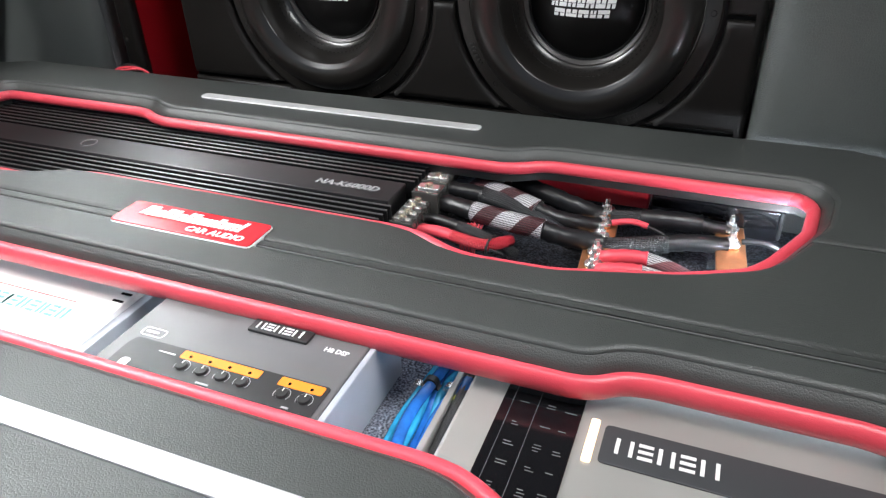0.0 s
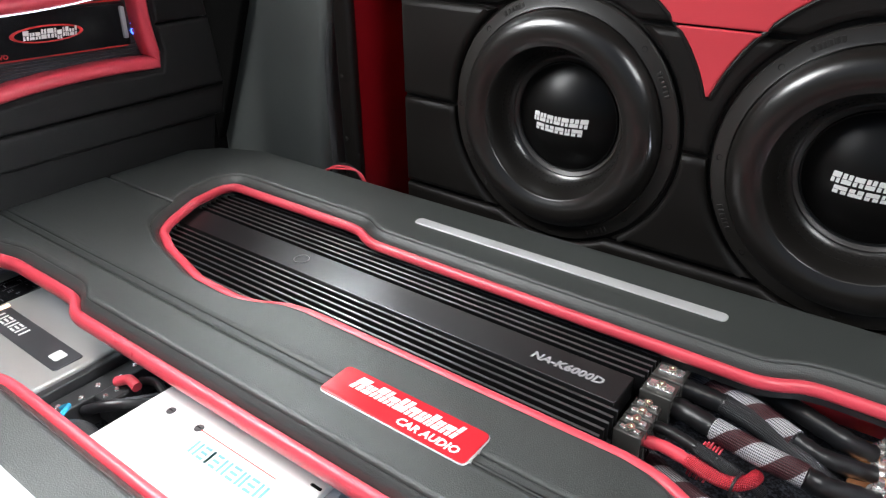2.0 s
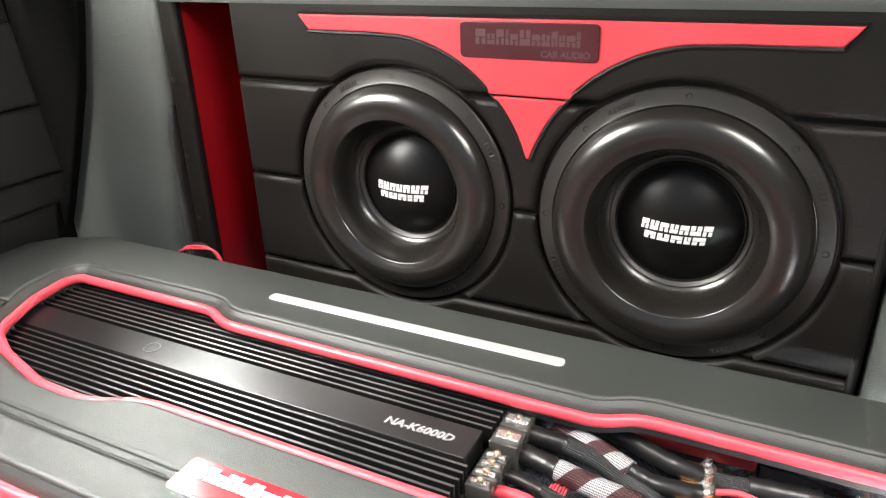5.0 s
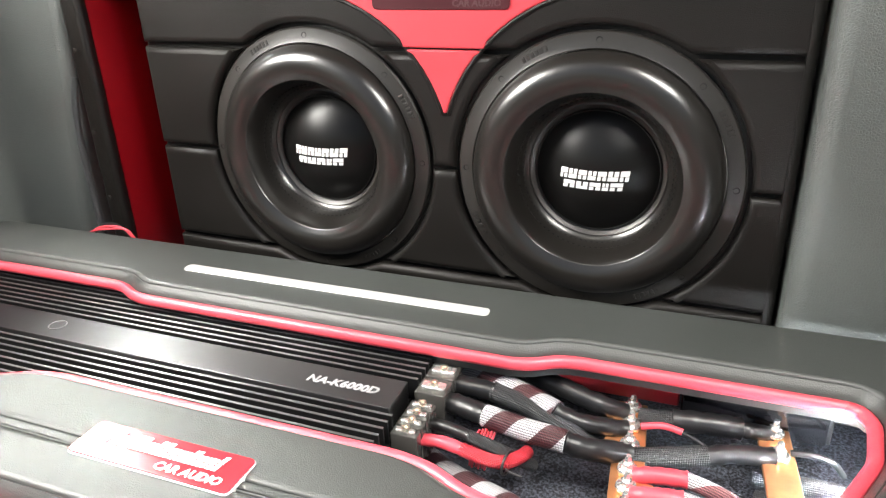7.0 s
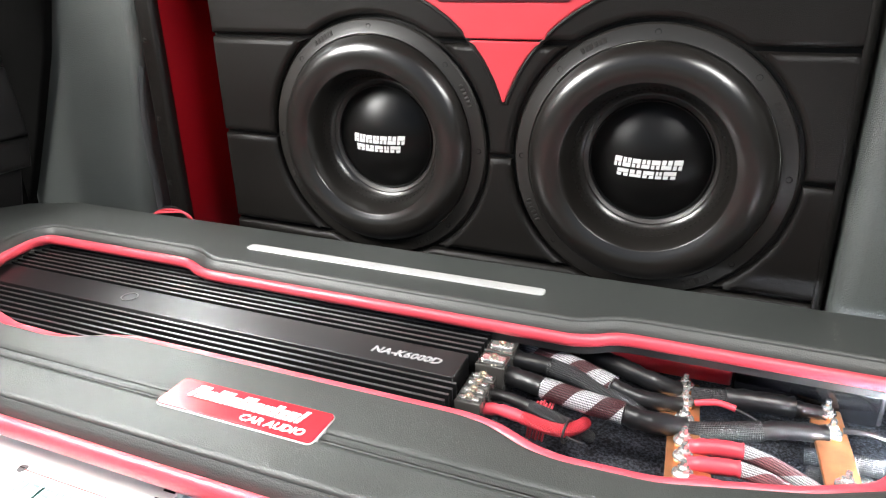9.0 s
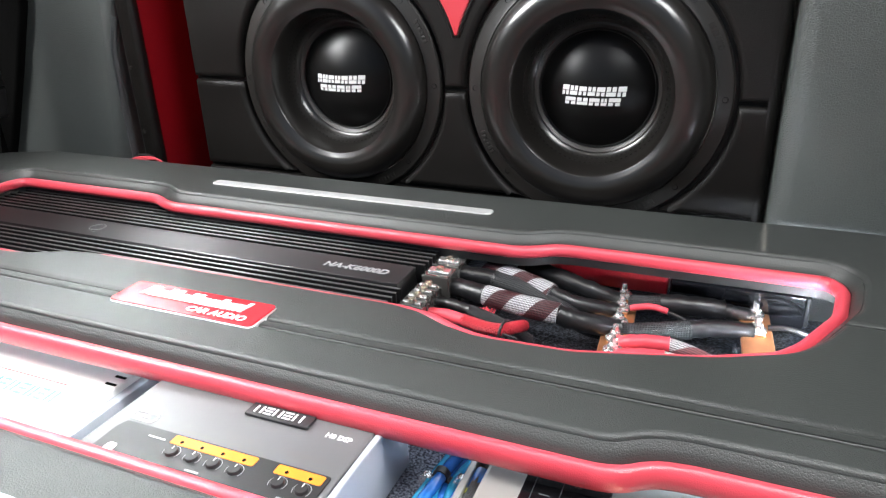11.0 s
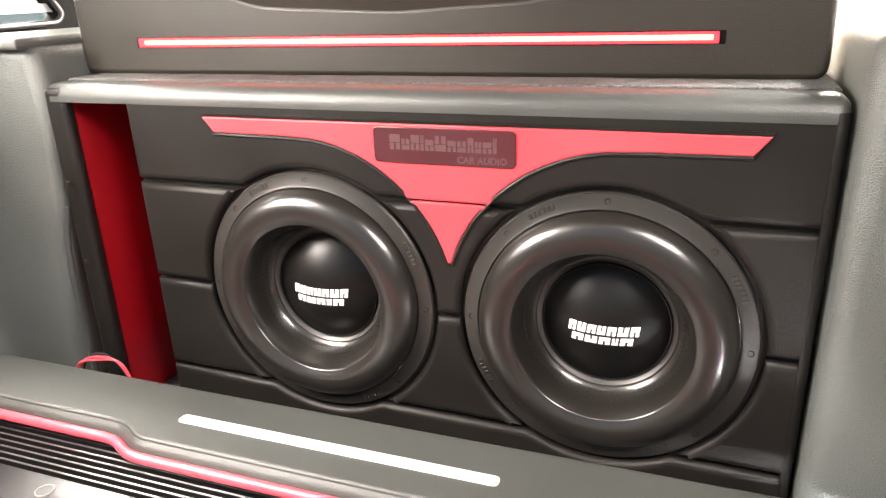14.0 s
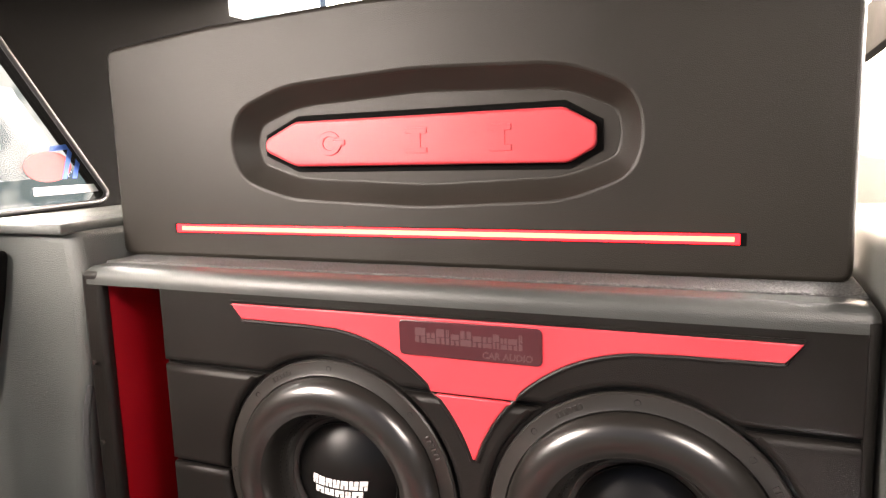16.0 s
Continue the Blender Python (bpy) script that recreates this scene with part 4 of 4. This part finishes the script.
cable("thick cable with white and maroon striped sleeve", [(S, [(0.082, -0.233, -0.053), (0.104, -0.238, -0.052), (0.130, -0.246, -0.051)], 0.0104, SHRINK), (B, [(0.128, -0.2455, -0.051), (0.168, -0.254, -0.051), (0.209, -0.257, -0.053)], 0.0112, "striped"), (S, [(0.207, -0.257, -0.053), (0.228, -0.252, -0.060), (0.262, -0.232, -0.072)], 0.0104, SHRINK)])
cable("thick cable with white and maroon striped sleeve", [(B, [(0.058, -0.158, -0.072), (0.095, -0.172, -0.055), (0.149, -0.198, -0.050), (0.192, -0.217, -0.052)], 0.0108, "striped"), (S, [(0.190, -0.216, -0.052), (0.215, -0.216, -0.060), (0.256, -0.198, -0.072)], 0.0090, SHRINK)])
cable("thick black shrink-sleeved cable beside the red cover", [(B, [(0.092, -0.134, -0.07), (0.122, -0.146, -0.060), (0.150, -0.156, -0.054)], 0.0105, "striped"), (S, [(0.148, -0.155, -0.054), (0.188, -0.172, -0.054), (0.224, -0.180, -0.060), (0.252, -0.172, -0.072)], 0.0100, SHRINK)])
cable("thick black cable between the bus bars", [(B, [(0.268, -0.172, -0.072), (0.285, -0.176, -0.068), (0.300, -0.176, -0.066)], 0.009, BLACK_BRAID), (S, [(0.298, -0.176, -0.066), (0.330, -0.173, -0.065), (0.360, -0.168, -0.067)], 0.0108, SHRINK), (S, [(0.358, -0.168, -0.067), (0.372, -0.165, -0.070), (0.388, -0.161, -0.073)], 0.008, SHRINK)])
cable("red-sleeved cable with light braid leaving the bus bar", [(S, [(0.272, -0.259, -0.073), (0.290, -0.260, -0.067), (0.316, -0.258, -0.066)], 0.0076, RED_SHRINK), (B, [(0.314, -0.258, -0.066), (0.345, -0.265, -0.070), (0.400, -0.280, -0.086)], 0.0072, "light")])
cable("red-sleeved cable with light braid leaving the bus bar", [(S, [(0.272, -0.284, -0.073), (0.292, -0.286, -0.067), (0.314, -0.284, -0.066)], 0.0076, RED_SHRINK), (B, [(0.312, -0.284, -0.066), (0.345, -0.289, -0.070), (0.395, -0.303, -0.086)], 0.0072, "light")])
cable("red-sleeved cable low beside the bus bar", [(S, [(0.276, -0.306, -0.075), (0.296, -0.311, -0.070), (0.328, -0.314, -0.074)], 0.0074, RED_SHRINK), (B, [(0.326, -0.314, -0.074), (0.358, -0.321, -0.086), (0.40, -0.331, -0.104)], 0.007, "light")])
cable("thin black cable with braided end from small terminal", [(S, [(0.076, -0.2685, -0.056), (0.096, -0.270, -0.054), (0.122, -0.275, -0.055)], 0.0056, SHRINK), (B, [(0.120, -0.2745, -0.055), (0.146, -0.277, -0.060), (0.168, -0.274, -0.070), (0.18, -0.262, -0.085)], 0.0060, BLACK_BRAID)])
cable("red braided cable curving below the striped cable", [(S, [(0.076, -0.291, -0.058), (0.098, -0.290, -0.056), (0.122, -0.293, -0.057)], 0.0060, RED_SHRINK), (B, [(0.120, -0.2925, -0.057), (0.143, -0.297, -0.058), (0.160, -0.294, -0.060), (0.171, -0.281, -0.062), (0.174, -0.262, -0.070)], 0.0064, RED_BRAID)])
cable("striped cable lying on the carpet", [(B, [(0.072, -0.258, -0.104), (0.105, -0.286, -0.093), (0.143, -0.300, -0.092), (0.182, -0.312, -0.094), (0.235, -0.335, -0.104)], 0.0095, "striped")])
cable("thin red wire leaving the bus bar", [("wire", [(0.270, -0.196, -0.066), (0.290, -0.194, -0.062), (0.308, -0.197, -0.063)], 0.0034, RED_SHRINK), ("wire", [(0.306, -0.197, -0.063), (0.326, -0.202, -0.068), (0.348, -0.208, -0.083)], 0.0018, SHRINK)])
cable("thin black wire and black cables behind the second bus bar", [("wire", [(0.402, -0.190, -0.068), (0.420, -0.190, -0.066), (0.438, -0.188, -0.072), (0.45, -0.18, -0.09)], 0.0030, SHRINK), ("black_cable", [(0.375, -0.225, -0.100), (0.43, -0.240, -0.092), (0.485, -0.262, -0.095)], 0.0090, BLACK_BRAID), ("black_cable", [(0.375, -0.19, -0.105), (0.44, -0.20, -0.095), (0.49, -0.21, -0.095)], 0.0090, BLACK_BRAID)])
for k in range(6):
    cable("thin red wire bent upwards between the cables", [("wire", [(0.115 + 0.0032 * k, -0.258 - 0.002 * (k % 2), -0.105), (0.120 + 0.0034 * k, -0.262, -0.075), (0.126 + 0.003 * k, -0.257 + 0.002 * (k % 3), -0.060)], 0.0012, RED_SHRINK)])
tie = thing("cable_tie", FLOOR, "black plastic cable tie round the red cable", "cable tie")
part("band", tube([(0.163 + 0.002 * math.cos(a), -0.291 + 0.012 * math.cos(a), -0.062 + 0.010 * math.sin(a)) for a in np.linspace(0, 6.0, 20)], 0.0013, BLACK_PLASTIC), tie)
part("tail", tube(run([(0.165, -0.302, -0.060), (0.171, -0.309, -0.056), (0.181, -0.309, -0.058)]), 0.0012, BLACK_PLASTIC), tie)


def bus_bar(x, y, length, turn, studs, label):
    t = thing("bus_bar", FLOOR @ pose(x, y, -0.0765, 0, 0, turn), label, "bus bar", "copper bus bars")
    part("copper_plate", block(-0.0150, -length, -0.002, 0.0150, 0.007, 0.0025, COPPER, 0.001, 0.002), t)
    for yy in (-0.012, -length + 0.02):
        part("standoff", lathe([(0.009, -0.0515), (0.009, -0.002)], BLACK_PLASTIC, 16), t, m=Matrix.Translation((0, yy, 0)))
    for yy, lug in studs:
        if lug:
            part("lug", block(-0.024 if lug < 0 else -0.008, yy - 0.0085, 0.0026, 0.008 if lug < 0 else 0.024, yy + 0.0085, 0.0050, COPPER, 0.0008, 0.004), t)
        b = part("bolt", lathe([(0.0001, 0.021), (0.0026, 0.0208), (0.0031, 0.0195), (0.0031, 0.0135), (0.0052, 0.0135), (0.0058, 0.0125), (0.0058, 0.0085), (0.0085, 0.0082), (0.0085, 0.0052)], NICKEL, 6, 30), t, "nickel bolt with nut", m=Matrix.Translation((0, yy, 0)) @ Matrix.Rotation(yy * 90, 4, "Z"))
        part("washer", lathe([(0.004, 0.0075), (0.0090, 0.0075), (0.0095, 0.0065), (0.0095, 0.0050)], NICKEL, 20), b)
    return t


bus_bar(0.258, -0.156, 0.166, 4.0, ((-0.004, -1), (-0.034, -1), (-0.064, -1), (-0.099, 1), (-0.122, 1), (-0.146, 1)), "copper bus bar with nickel bolts on standoffs")
bus_bar(0.390, -0.156, 0.135, 4.0, ((-0.004, -1), (-0.037, -1), (-0.112, 0)), "shorter copper bus bar with nickel bolts")
DUCT_RED = mat("red_plastic_cover", (0.36, 0.012, 0.020), 0.3, var=0.1, vscale=12, coat=0.2)
duct = thing("cover_strip", FLOOR, "red plastic cover strip behind the bus bar", "cover")
part("cover", plate([box_outline(0.140, -0.150, 0.302, -0.110, 0.003)], -0.068, -0.045, DUCT_RED, 0.002), duct)
part("screw", lathe([(0.0002, 0.001), (0.003, 0.001), (0.0034, 0.0)], BLACK_PLASTIC, 12), duct, m=Matrix.Translation((0.196, -0.143, -0.045)))
duct2 = thing("cover_strip", FLOOR, "glossy black plastic box behind the bus bars", "cover")
part("cover", plate([box_outline(0.304, -0.146, 0.438, -0.105, 0.003)], -0.088, -0.049, GLOSS, 0.004), duct2)
part("end_cap", block(0.4365, -0.144, -0.086, 0.442, -0.107, -0.052, BLACK_PLASTIC, 0.002), duct2)

# ---------------------------------------------------------------- front opening: signal processor
CASE_GREY = mat("grey_metal_case", (0.130, 0.130, 0.133), 0.42, 0.3, var=0.08, vscale=14, grain=0.08, gscale=900)
CASE_SIDE = mat("pale_metal_side", (0.42, 0.45, 0.50), 0.4, 0.4, var=0.08, vscale=20)
ORANGE = mat("orange_print", (0.72, 0.20, 0.012), 0.45)
dsp = thing("signal_processor", FLOOR @ Matrix.Translation((0.0, 0.0, -0.024)), "grey signal processor with orange marks and black control panel", "audio processor")
part("case", block(-0.050, -0.640, -0.055, 0.1425, -0.480, 0.0, CASE_GREY, 0.0015), dsp)
part("side_flange", block(0.143, -0.640, -0.056, 0.148, -0.480, -0.001, CASE_SIDE, 0.0012), dsp, "pale metal side")
panel = part("control_panel", plate([[tuple(v) for v in rounded([(-0.036, -0.642), (0.139, -0.642), (0.1385, -0.5695), (-0.034, -0.5695), (-0.037, -0.578)], 0.003)]], -0.001, 0.0008, BLACK_PLASTIC, 0.0003), dsp, "black control panel")
for x0, x1, n in ((0.0135, 0.0835, 4), (0.0995, 0.1355, 2)):
    part("orange_mark", plate([box_outline(x0, -0.5798, x1, -0.5712, 0.0015)], 0.0008, 0.0012, ORANGE, 0.0001), panel, "orange printed bar")
    for k in range(n):
        x = x0 + (x1 - x0) * (k + 0.5) / n
        kn = part("knob", lathe([(0.0001, 0.003), (0.0042, 0.003), (0.0046, 0.0024), (0.0047, 0.0008)], BLACK_PLASTIC, 20), panel, m=Matrix.Translation((x, -0.5870, 0)))
        part("dial_ring", tube([(0.0062 * math.cos(a), 0.0062 * math.sin(a), 0.001) for a in np.linspace(-0.6, 3.75, 16)], 0.00025, GREY_PRINT), kn)
        part("pointer", block(-0.0004, 0.001, 0.003, 0.0004, 0.004, 0.0033, WHITE_PRINT, 0.0001, 0.0002), kn)
        part("led_hole", lathe([(0.0001, 0.0005), (0.0012, 0.0005), (0.0014, 0.0)], DARK, 10), panel, m=Matrix.Translation((x, -0.5765, 0.0012)))
    for yy, w in ((-0.5985, 0.16), (-0.606, 0.1)):
        part("small_print", block((x0 + x1) / 2 - (x1 - x0) * w / 2, yy, 0.0008, (x0 + x1) / 2 + (x1 - x0) * w / 2, yy + 0.0016, 0.0010, GREY_PRINT, 0.0001, 0.0003), panel)
name = part("name_plate", plate([box_outline(0.0425, -0.5345, 0.0965, -0.5205, 0.0015)], 0.0, 0.0026, BLACK_PLASTIC, 0.0008), dsp, "raised black name plate")
HZ = [(0.0065, 0, 1), (0.0065, 0, 1), (0.0065, 0, 1), (0.007, 0, 1), (0.0075, 0, 1)]
part("logo", bars(HZ, 0.0078, 0.0016, 0.0005, WHITE_PRINT, 0.0, 0.0, True), name, "white logo bars", m=Matrix.Translation((0.0485, -0.5315, 0.0027)))
part("model_number", words("H8 DSP", 0.0064, WHITE_PRINT, 0.0003), dsp, "white lettering", m=Matrix.Translation((0.1115, -0.5355, 0.0003)))
part("round_logo", tube([(x, y, 0.0003) for x, y in box_outline(-0.0365, -0.5660, -0.0155, -0.5570, 0.003)], 0.0006, WHITE_PRINT, True), dsp)
part("small_print", block(-0.0335, -0.5622, 0.0, -0.0215, -0.5602, 0.0004, WHITE_PRINT, 0.0001, 0.0008), dsp)
part("small_print", block(-0.049, -0.5005, 0.0, -0.036, -0.4985, 0.0004, WHITE_PRINT, 0.0001, 0.0003), dsp)
part("small_print", block(-0.006, -0.5790, 0.0008, 0.009, -0.5778, 0.0011, WHITE_PRINT, 0.0001, 0.0003), dsp)
part("small_print", block(-0.027, -0.603, 0.0008, -0.019, -0.593, 0.0011, WHITE_PRINT, 0.0001, 0.003), panel)

# white sound processor
WHITE_METAL = mat("white_enamel", (0.80, 0.80, 0.78), 0.35, var=0.03, vscale=8)
TEAL = mat("teal_print", (0.16, 0.40, 0.42), 0.45)
SCREW_GREY = mat("steel_screw", (0.10, 0.10, 0.10), 0.35, 0.6)
epi = thing("white_processor", FLOOR @ Matrix.Translation((0, 0, -0.047)), "white metal sound processor with teal logo and screws", "audio processor")
part("case", block(-0.330, -0.640, -0.078, -0.108, -0.470, 0.0, WHITE_METAL, 0.0015), epi)
part("side_flange", block(-0.108, -0.640, -0.05, -0.098, -0.470, -0.006, CASE_SIDE, 0.001), epi)
for x, y in ((-0.298, -0.529), (-0.256, -0.528)):
    s = part("screw", lathe([(0.0001, 0.0012), (0.0036, 0.0012), (0.0046, 0.0002), (0.0050, 0.0)], SCREW_GREY, 16), epi, m=Matrix.Translation((x, y, 0)))
    part("slot", block(-0.003, -0.0005, 0.0010, 0.003, 0.0005, 0.0014, DARK, 0.0001, 0.0003), s)
part("red_line", block(-0.255, -0.5290, 0.0, -0.150, -0.5280, 0.0004, RED_PRINT, 0.0001, 0.0003), epi)
part("logo", bars([(0.009, 0, 1), (0.008, 0, 1), (0.003, 0, 1), (0.008, 0, 1), (0.009, 0, 1), (0.009, 0, 1), (0.008, 0, 1), (0.009, 0, 1), (0.009, 0, 1)], 0.0150, 0.0030, 0.0004, TEAL, -0.1, 0.0, True), epi, "teal logo bars", m=Matrix.Translation((-0.240, -0.5530, 0.0001)))
for y in (-0.505, -0.516):
    part("vent_slot", block(-0.122, y, 0.0, -0.110, y + 0.003, 0.0005, DARK, 0.0001, 0.001), epi)

# two silver amplifiers
AMP_SILVER = mat("silver_amp_case", (0.36, 0.355, 0.335), 0.4, 0.45, var=0.06, vscale=10, grain=0.08, gscale=900)
STRIPE = mat("anthracite_stripe", (0.040, 0.042, 0.045), 0.38, var=0.1)
GLOW = mat("warm_light_bar", (1.0, 0.72, 0.48), 0.4, emit=1.6)


FINE_PRINT = mat("fine_grey_print", (0.09, 0.09, 0.095), 0.5)


def silver_amp(x, z, label, tag):
    """x: where the light bar stands; the control panel is to its left, the body to its right."""
    t = thing("silver_amplifier", FLOOR @ Matrix.Translation((x, 0, z)), label, "amplifier", "silver amplifiers in the front opening")
    part("body", block(-0.094, -0.648, -0.125 - z, 0.193, -0.440, 0.0, AMP_SILVER, 0.003, 0.004), t)
    p = part("control_panel", block(-0.066, -0.645, -0.002, -0.010, -0.443, 0.0012, GLOSS, 0.0005, 0.001), t, "gloss black control panel with fine print")
    random.seed(5)
    marks = [block(a, -0.63, 0.0012, a + 0.0004, -0.455, 0.0014, FINE_PRINT, 0.0001, 0.0001) for a in (-0.059, -0.041)]
    for row in range(9):
        for a in (-0.0545, -0.035, -0.022):
            b, n_ = -0.462 - 0.019 * row - 0.004 * random.random(), random.choice((1, 2, 3))
            marks += [block(a + 0.001 * random.random(), b - 0.0026 * q, 0.0012, a + 0.004 + 0.005 * random.random(), b - 0.0026 * q + 0.0009, 0.0014, FINE_PRINT, 0.0001, 0.0002) for q in range(n_)]
    tagged(part("fine_print", joined(marks), p), kind="stuff")
    part("light_bar", block(-0.003, -0.559, 0.0, 0.003, -0.520, 0.0016, GLOW, 0.0005, 0.002), t, "warm lit bar")
    s = part("stripe", plate([box_outline(0.007, -0.5565, 0.180, -0.5225, 0.004)], 0.0, 0.0014, STRIPE, 0.0004), t, "anthracite stripe")
    part("logo", bars([(0.0115, 0, 1), (0.0095, 0, 1), (0.0105, 0, 1), (0.0095, 0, 1), (0.0115, 0, 1)], 0.0135, 0.003, 0.0005, WHITE_PRINT, 0.0, 0.0, True), s, "white logo bars", m=Matrix.Translation((0.016, -0.5465, 0.0014)))
    if tag:
        part("tag", plate([box_outline(0.148, -0.547, 0.165, -0.532, 0.003)], 0.0014, 0.0020, WHITE_PRINT, 0.0002), s, "white tag")
    part("edge_rail", block(0.1935, -0.648, -0.05, 0.204, -0.440, -0.004, BLACK_PLASTIC, 0.002), t)
    if tag:
        part("end_rail", block(-0.106, -0.648, -0.05, -0.0945, -0.440, -0.002, CASE_SIDE, 0.002), t)
    return t


silver_amp(-0.656, -0.065, "silver amplifier with lit bar and white tag on dark stripe", True)
silver_amp(0.315, -0.040, "silver amplifier with lit bar and dark stripe beside blue cables", False)

# cables between the front units
BLUE = mat("blue_cable_jacket", (0.02, 0.16, 0.55), 0.22, var=0.3, vscale=60, coat=0.4)
CYAN = mat("cyan_cable_jacket", (0.03, 0.36, 0.62), 0.22, var=0.3, vscale=60, coat=0.4)
for k, (dx, m_, r) in enumerate(((0.0, CYAN, 0.0042), (0.009, CYAN, 0.004), (0.017, BLUE, 0.0044), (0.025, CYAN, 0.0038), (0.033, BLUE, 0.0044), (0.012, BLUE, 0.0046), (0.028, BLUE, 0.0040))):
    z = -0.078 + (0.006 if k > 4 else 0) + 0.002 * (k % 2)
    w = thing("signal_cable", FLOOR, "glossy blue signal cable running across the opening", "cable", "blue signal cables")
    part("jacket", tube(run([(0.178 + dx, -0.66, z - 0.02), (0.176 + dx, -0.60, z), (0.172 + dx + 0.004 * math.sin(k), -0.54, z + 0.004), (0.170 + dx + 0.004 * math.cos(k), -0.49, z + 0.002), (0.172 + dx, -0.44, z - 0.01)]), r, m_, False, 10), w)
    part("collar", tube([(0.170 + dx, -0.500, z + 0.003), (0.1702 + dx, -0.494, z + 0.003)], r * 1.35, NICKEL if k % 3 == 0 else SHRINK, False, 10), w)
div = thing("divider_strip", FLOOR, "thin pale divider strip beside the cables", "strip")
part("strip", block(0.2035, -0.650, -0.12, 0.2085, -0.450, -0.052, AMP_SILVER, 0.001), div)
lc = thing("labelled_cable", FLOOR, "black cable with blue and yellow sleeve label", "cable")
part("jacket", tube(run([(0.2165, -0.66, -0.075), (0.215, -0.58, -0.062), (0.213, -0.50, -0.058), (0.213, -0.44, -0.065)]), 0.0052, BLACK_BRAID, False, 10), lc)
part("sleeve", tube(run([(0.2133, -0.515, -0.059), (0.213, -0.495, -0.058)]), 0.0058, BLUE, False, 12), lc, "blue sleeve")
part("sleeve_mark", tube([(0.2134, -0.520, -0.059), (0.2133, -0.5155, -0.059)], 0.0059, mat("yellow_print", (0.6, 0.6, 0.08), 0.4), False, 12), lc, "yellow band")

# terminal strips and wires between the left units
tb = thing("terminal_strip", FLOOR, "black terminal strip with chrome screws", "terminal")
part("base", block(-0.450, -0.640, -0.115, -0.424, -0.450, -0.080, BLACK_PLASTIC, 0.002), tb)
for k in range(7):
    part("screw", lathe([(0.0001, 0.0014), (0.0028, 0.0014), (0.0034, 0.0)], NICKEL, 12), tb, m=Matrix.Translation((-0.437 + 0.006 * (k % 2), -0.620 + 0.022 * k, -0.080)))
part("connector", block(-0.424, -0.545, -0.11, -0.398, -0.505, -0.078, BLACK_PLASTIC, 0.003), tb)
for k in range(3):
    part("connector_screw", lathe([(0.0001, 0.0014), (0.0024, 0.0014), (0.0030, 0.0)], NICKEL, 12), tb, m=Matrix.Translation((-0.411, -0.538 + 0.013 * k, -0.078)))
WIRES = [("red-sleeved wire at the terminal strip", RED_SHRINK, 0.0058, [(-0.418, -0.520, -0.074), (-0.402, -0.514, -0.068), (-0.386, -0.515, -0.070)]),
         ("grey cable looping over the carpet", GREY_WIRE, 0.0026, [(-0.400, -0.560, -0.075), (-0.378, -0.545, -0.066), (-0.362, -0.515, -0.070), (-0.362, -0.485, -0.085), (-0.37, -0.46, -0.11)]),
         ("black cable looping over the carpet", SHRINK, 0.0062, [(-0.415, -0.560, -0.085), (-0.385, -0.550, -0.070), (-0.356, -0.520, -0.074), (-0.350, -0.480, -0.095)]),
         ("black cable looping over the carpet", SHRINK, 0.0045, [(-0.405, -0.500, -0.080), (-0.372, -0.500, -0.068), (-0.346, -0.510, -0.080), (-0.338, -0.54, -0.11)]),
         ("black braided cable bent beside the white unit", BLACK_BRAID, 0.0085, [(-0.432, -0.640, -0.10), (-0.408, -0.618, -0.078), (-0.388, -0.590, -0.072), (-0.370, -0.578, -0.080), (-0.352, -0.585, -0.11)]),
         ("pink sleeved wire over the terminal strip", RED_SHRINK, 0.0050, [(-0.432, -0.588, -0.077), (-0.418, -0.592, -0.070), (-0.402, -0.604, -0.074)]),
         ("pale twisted wire over the terminal strip", WHITE_BRAID, 0.0046, [(-0.420, -0.596, -0.070), (-0.404, -0.606, -0.068), (-0.390, -0.622, -0.078)]),
         ("teal wire beside the terminal strip", CYAN, 0.0028, [(-0.430, -0.575, -0.078), (-0.414, -0.574, -0.068), (-0.402, -0.588, -0.066), (-0.395, -0.606, -0.078)])]
for label, m_, r, pts in WIRES:
    w = thing("wire", FLOOR, label, "wire", "wires between the front units")
    part("jacket", tube(run(pts), r, m_, False, 10), w)

# braided cable and red wires beside the port
pc = thing("braided_cable", Matrix(), "black braided cable hanging beside the subwoofer box", "cable")
part("jacket", tube(run([(-0.606, 0.012, 0.20), (-0.602, -0.004, 0.16), (-0.598, -0.012, 0.10), (-0.595, -0.014, 0.02), (-0.590, -0.018, -0.06)]), 0.0055, BLACK_BRAID, False, 10), pc)
for k in range(3):
    w = thing("wire", Matrix(), "thin red wire looped at the port's foot", "wire", "red wires at the port")
    part("jacket", tube(run([(-0.60 + 0.006 * k, -0.045, -0.05), (-0.585 + 0.005 * k, -0.045 + 0.004 * k, -0.026 + 0.003 * k), (-0.55, -0.04 + 0.004 * k, -0.018 + 0.003 * k), (-0.515 - 0.004 * k, -0.035, -0.02), (-0.50, -0.03, -0.06)]), 0.0018, RED_SHRINK if k < 2 else SHRINK, False, 8), w)

# light strips under the cover's edge
for label, glow, pts in (("white light strip under the front opening's rear edge", 3.2, [(-0.70, -0.466, -0.024), (0.50, -0.466, -0.024)]), ("white light strip at the end of the rear opening", 300.0, [(0.458, -0.272, -0.060), (0.466, -0.195, -0.060)])):
    w = thing("light_strip", FLOOR, label, "light strip", "light strips in the boot")
    part("diffuser", tube(run([Vector(p) for p in pts], 2), 0.0035, mat("led_white", (0.78, 0.88, 1.0), 0.4, emit=glow), False, 6), w)
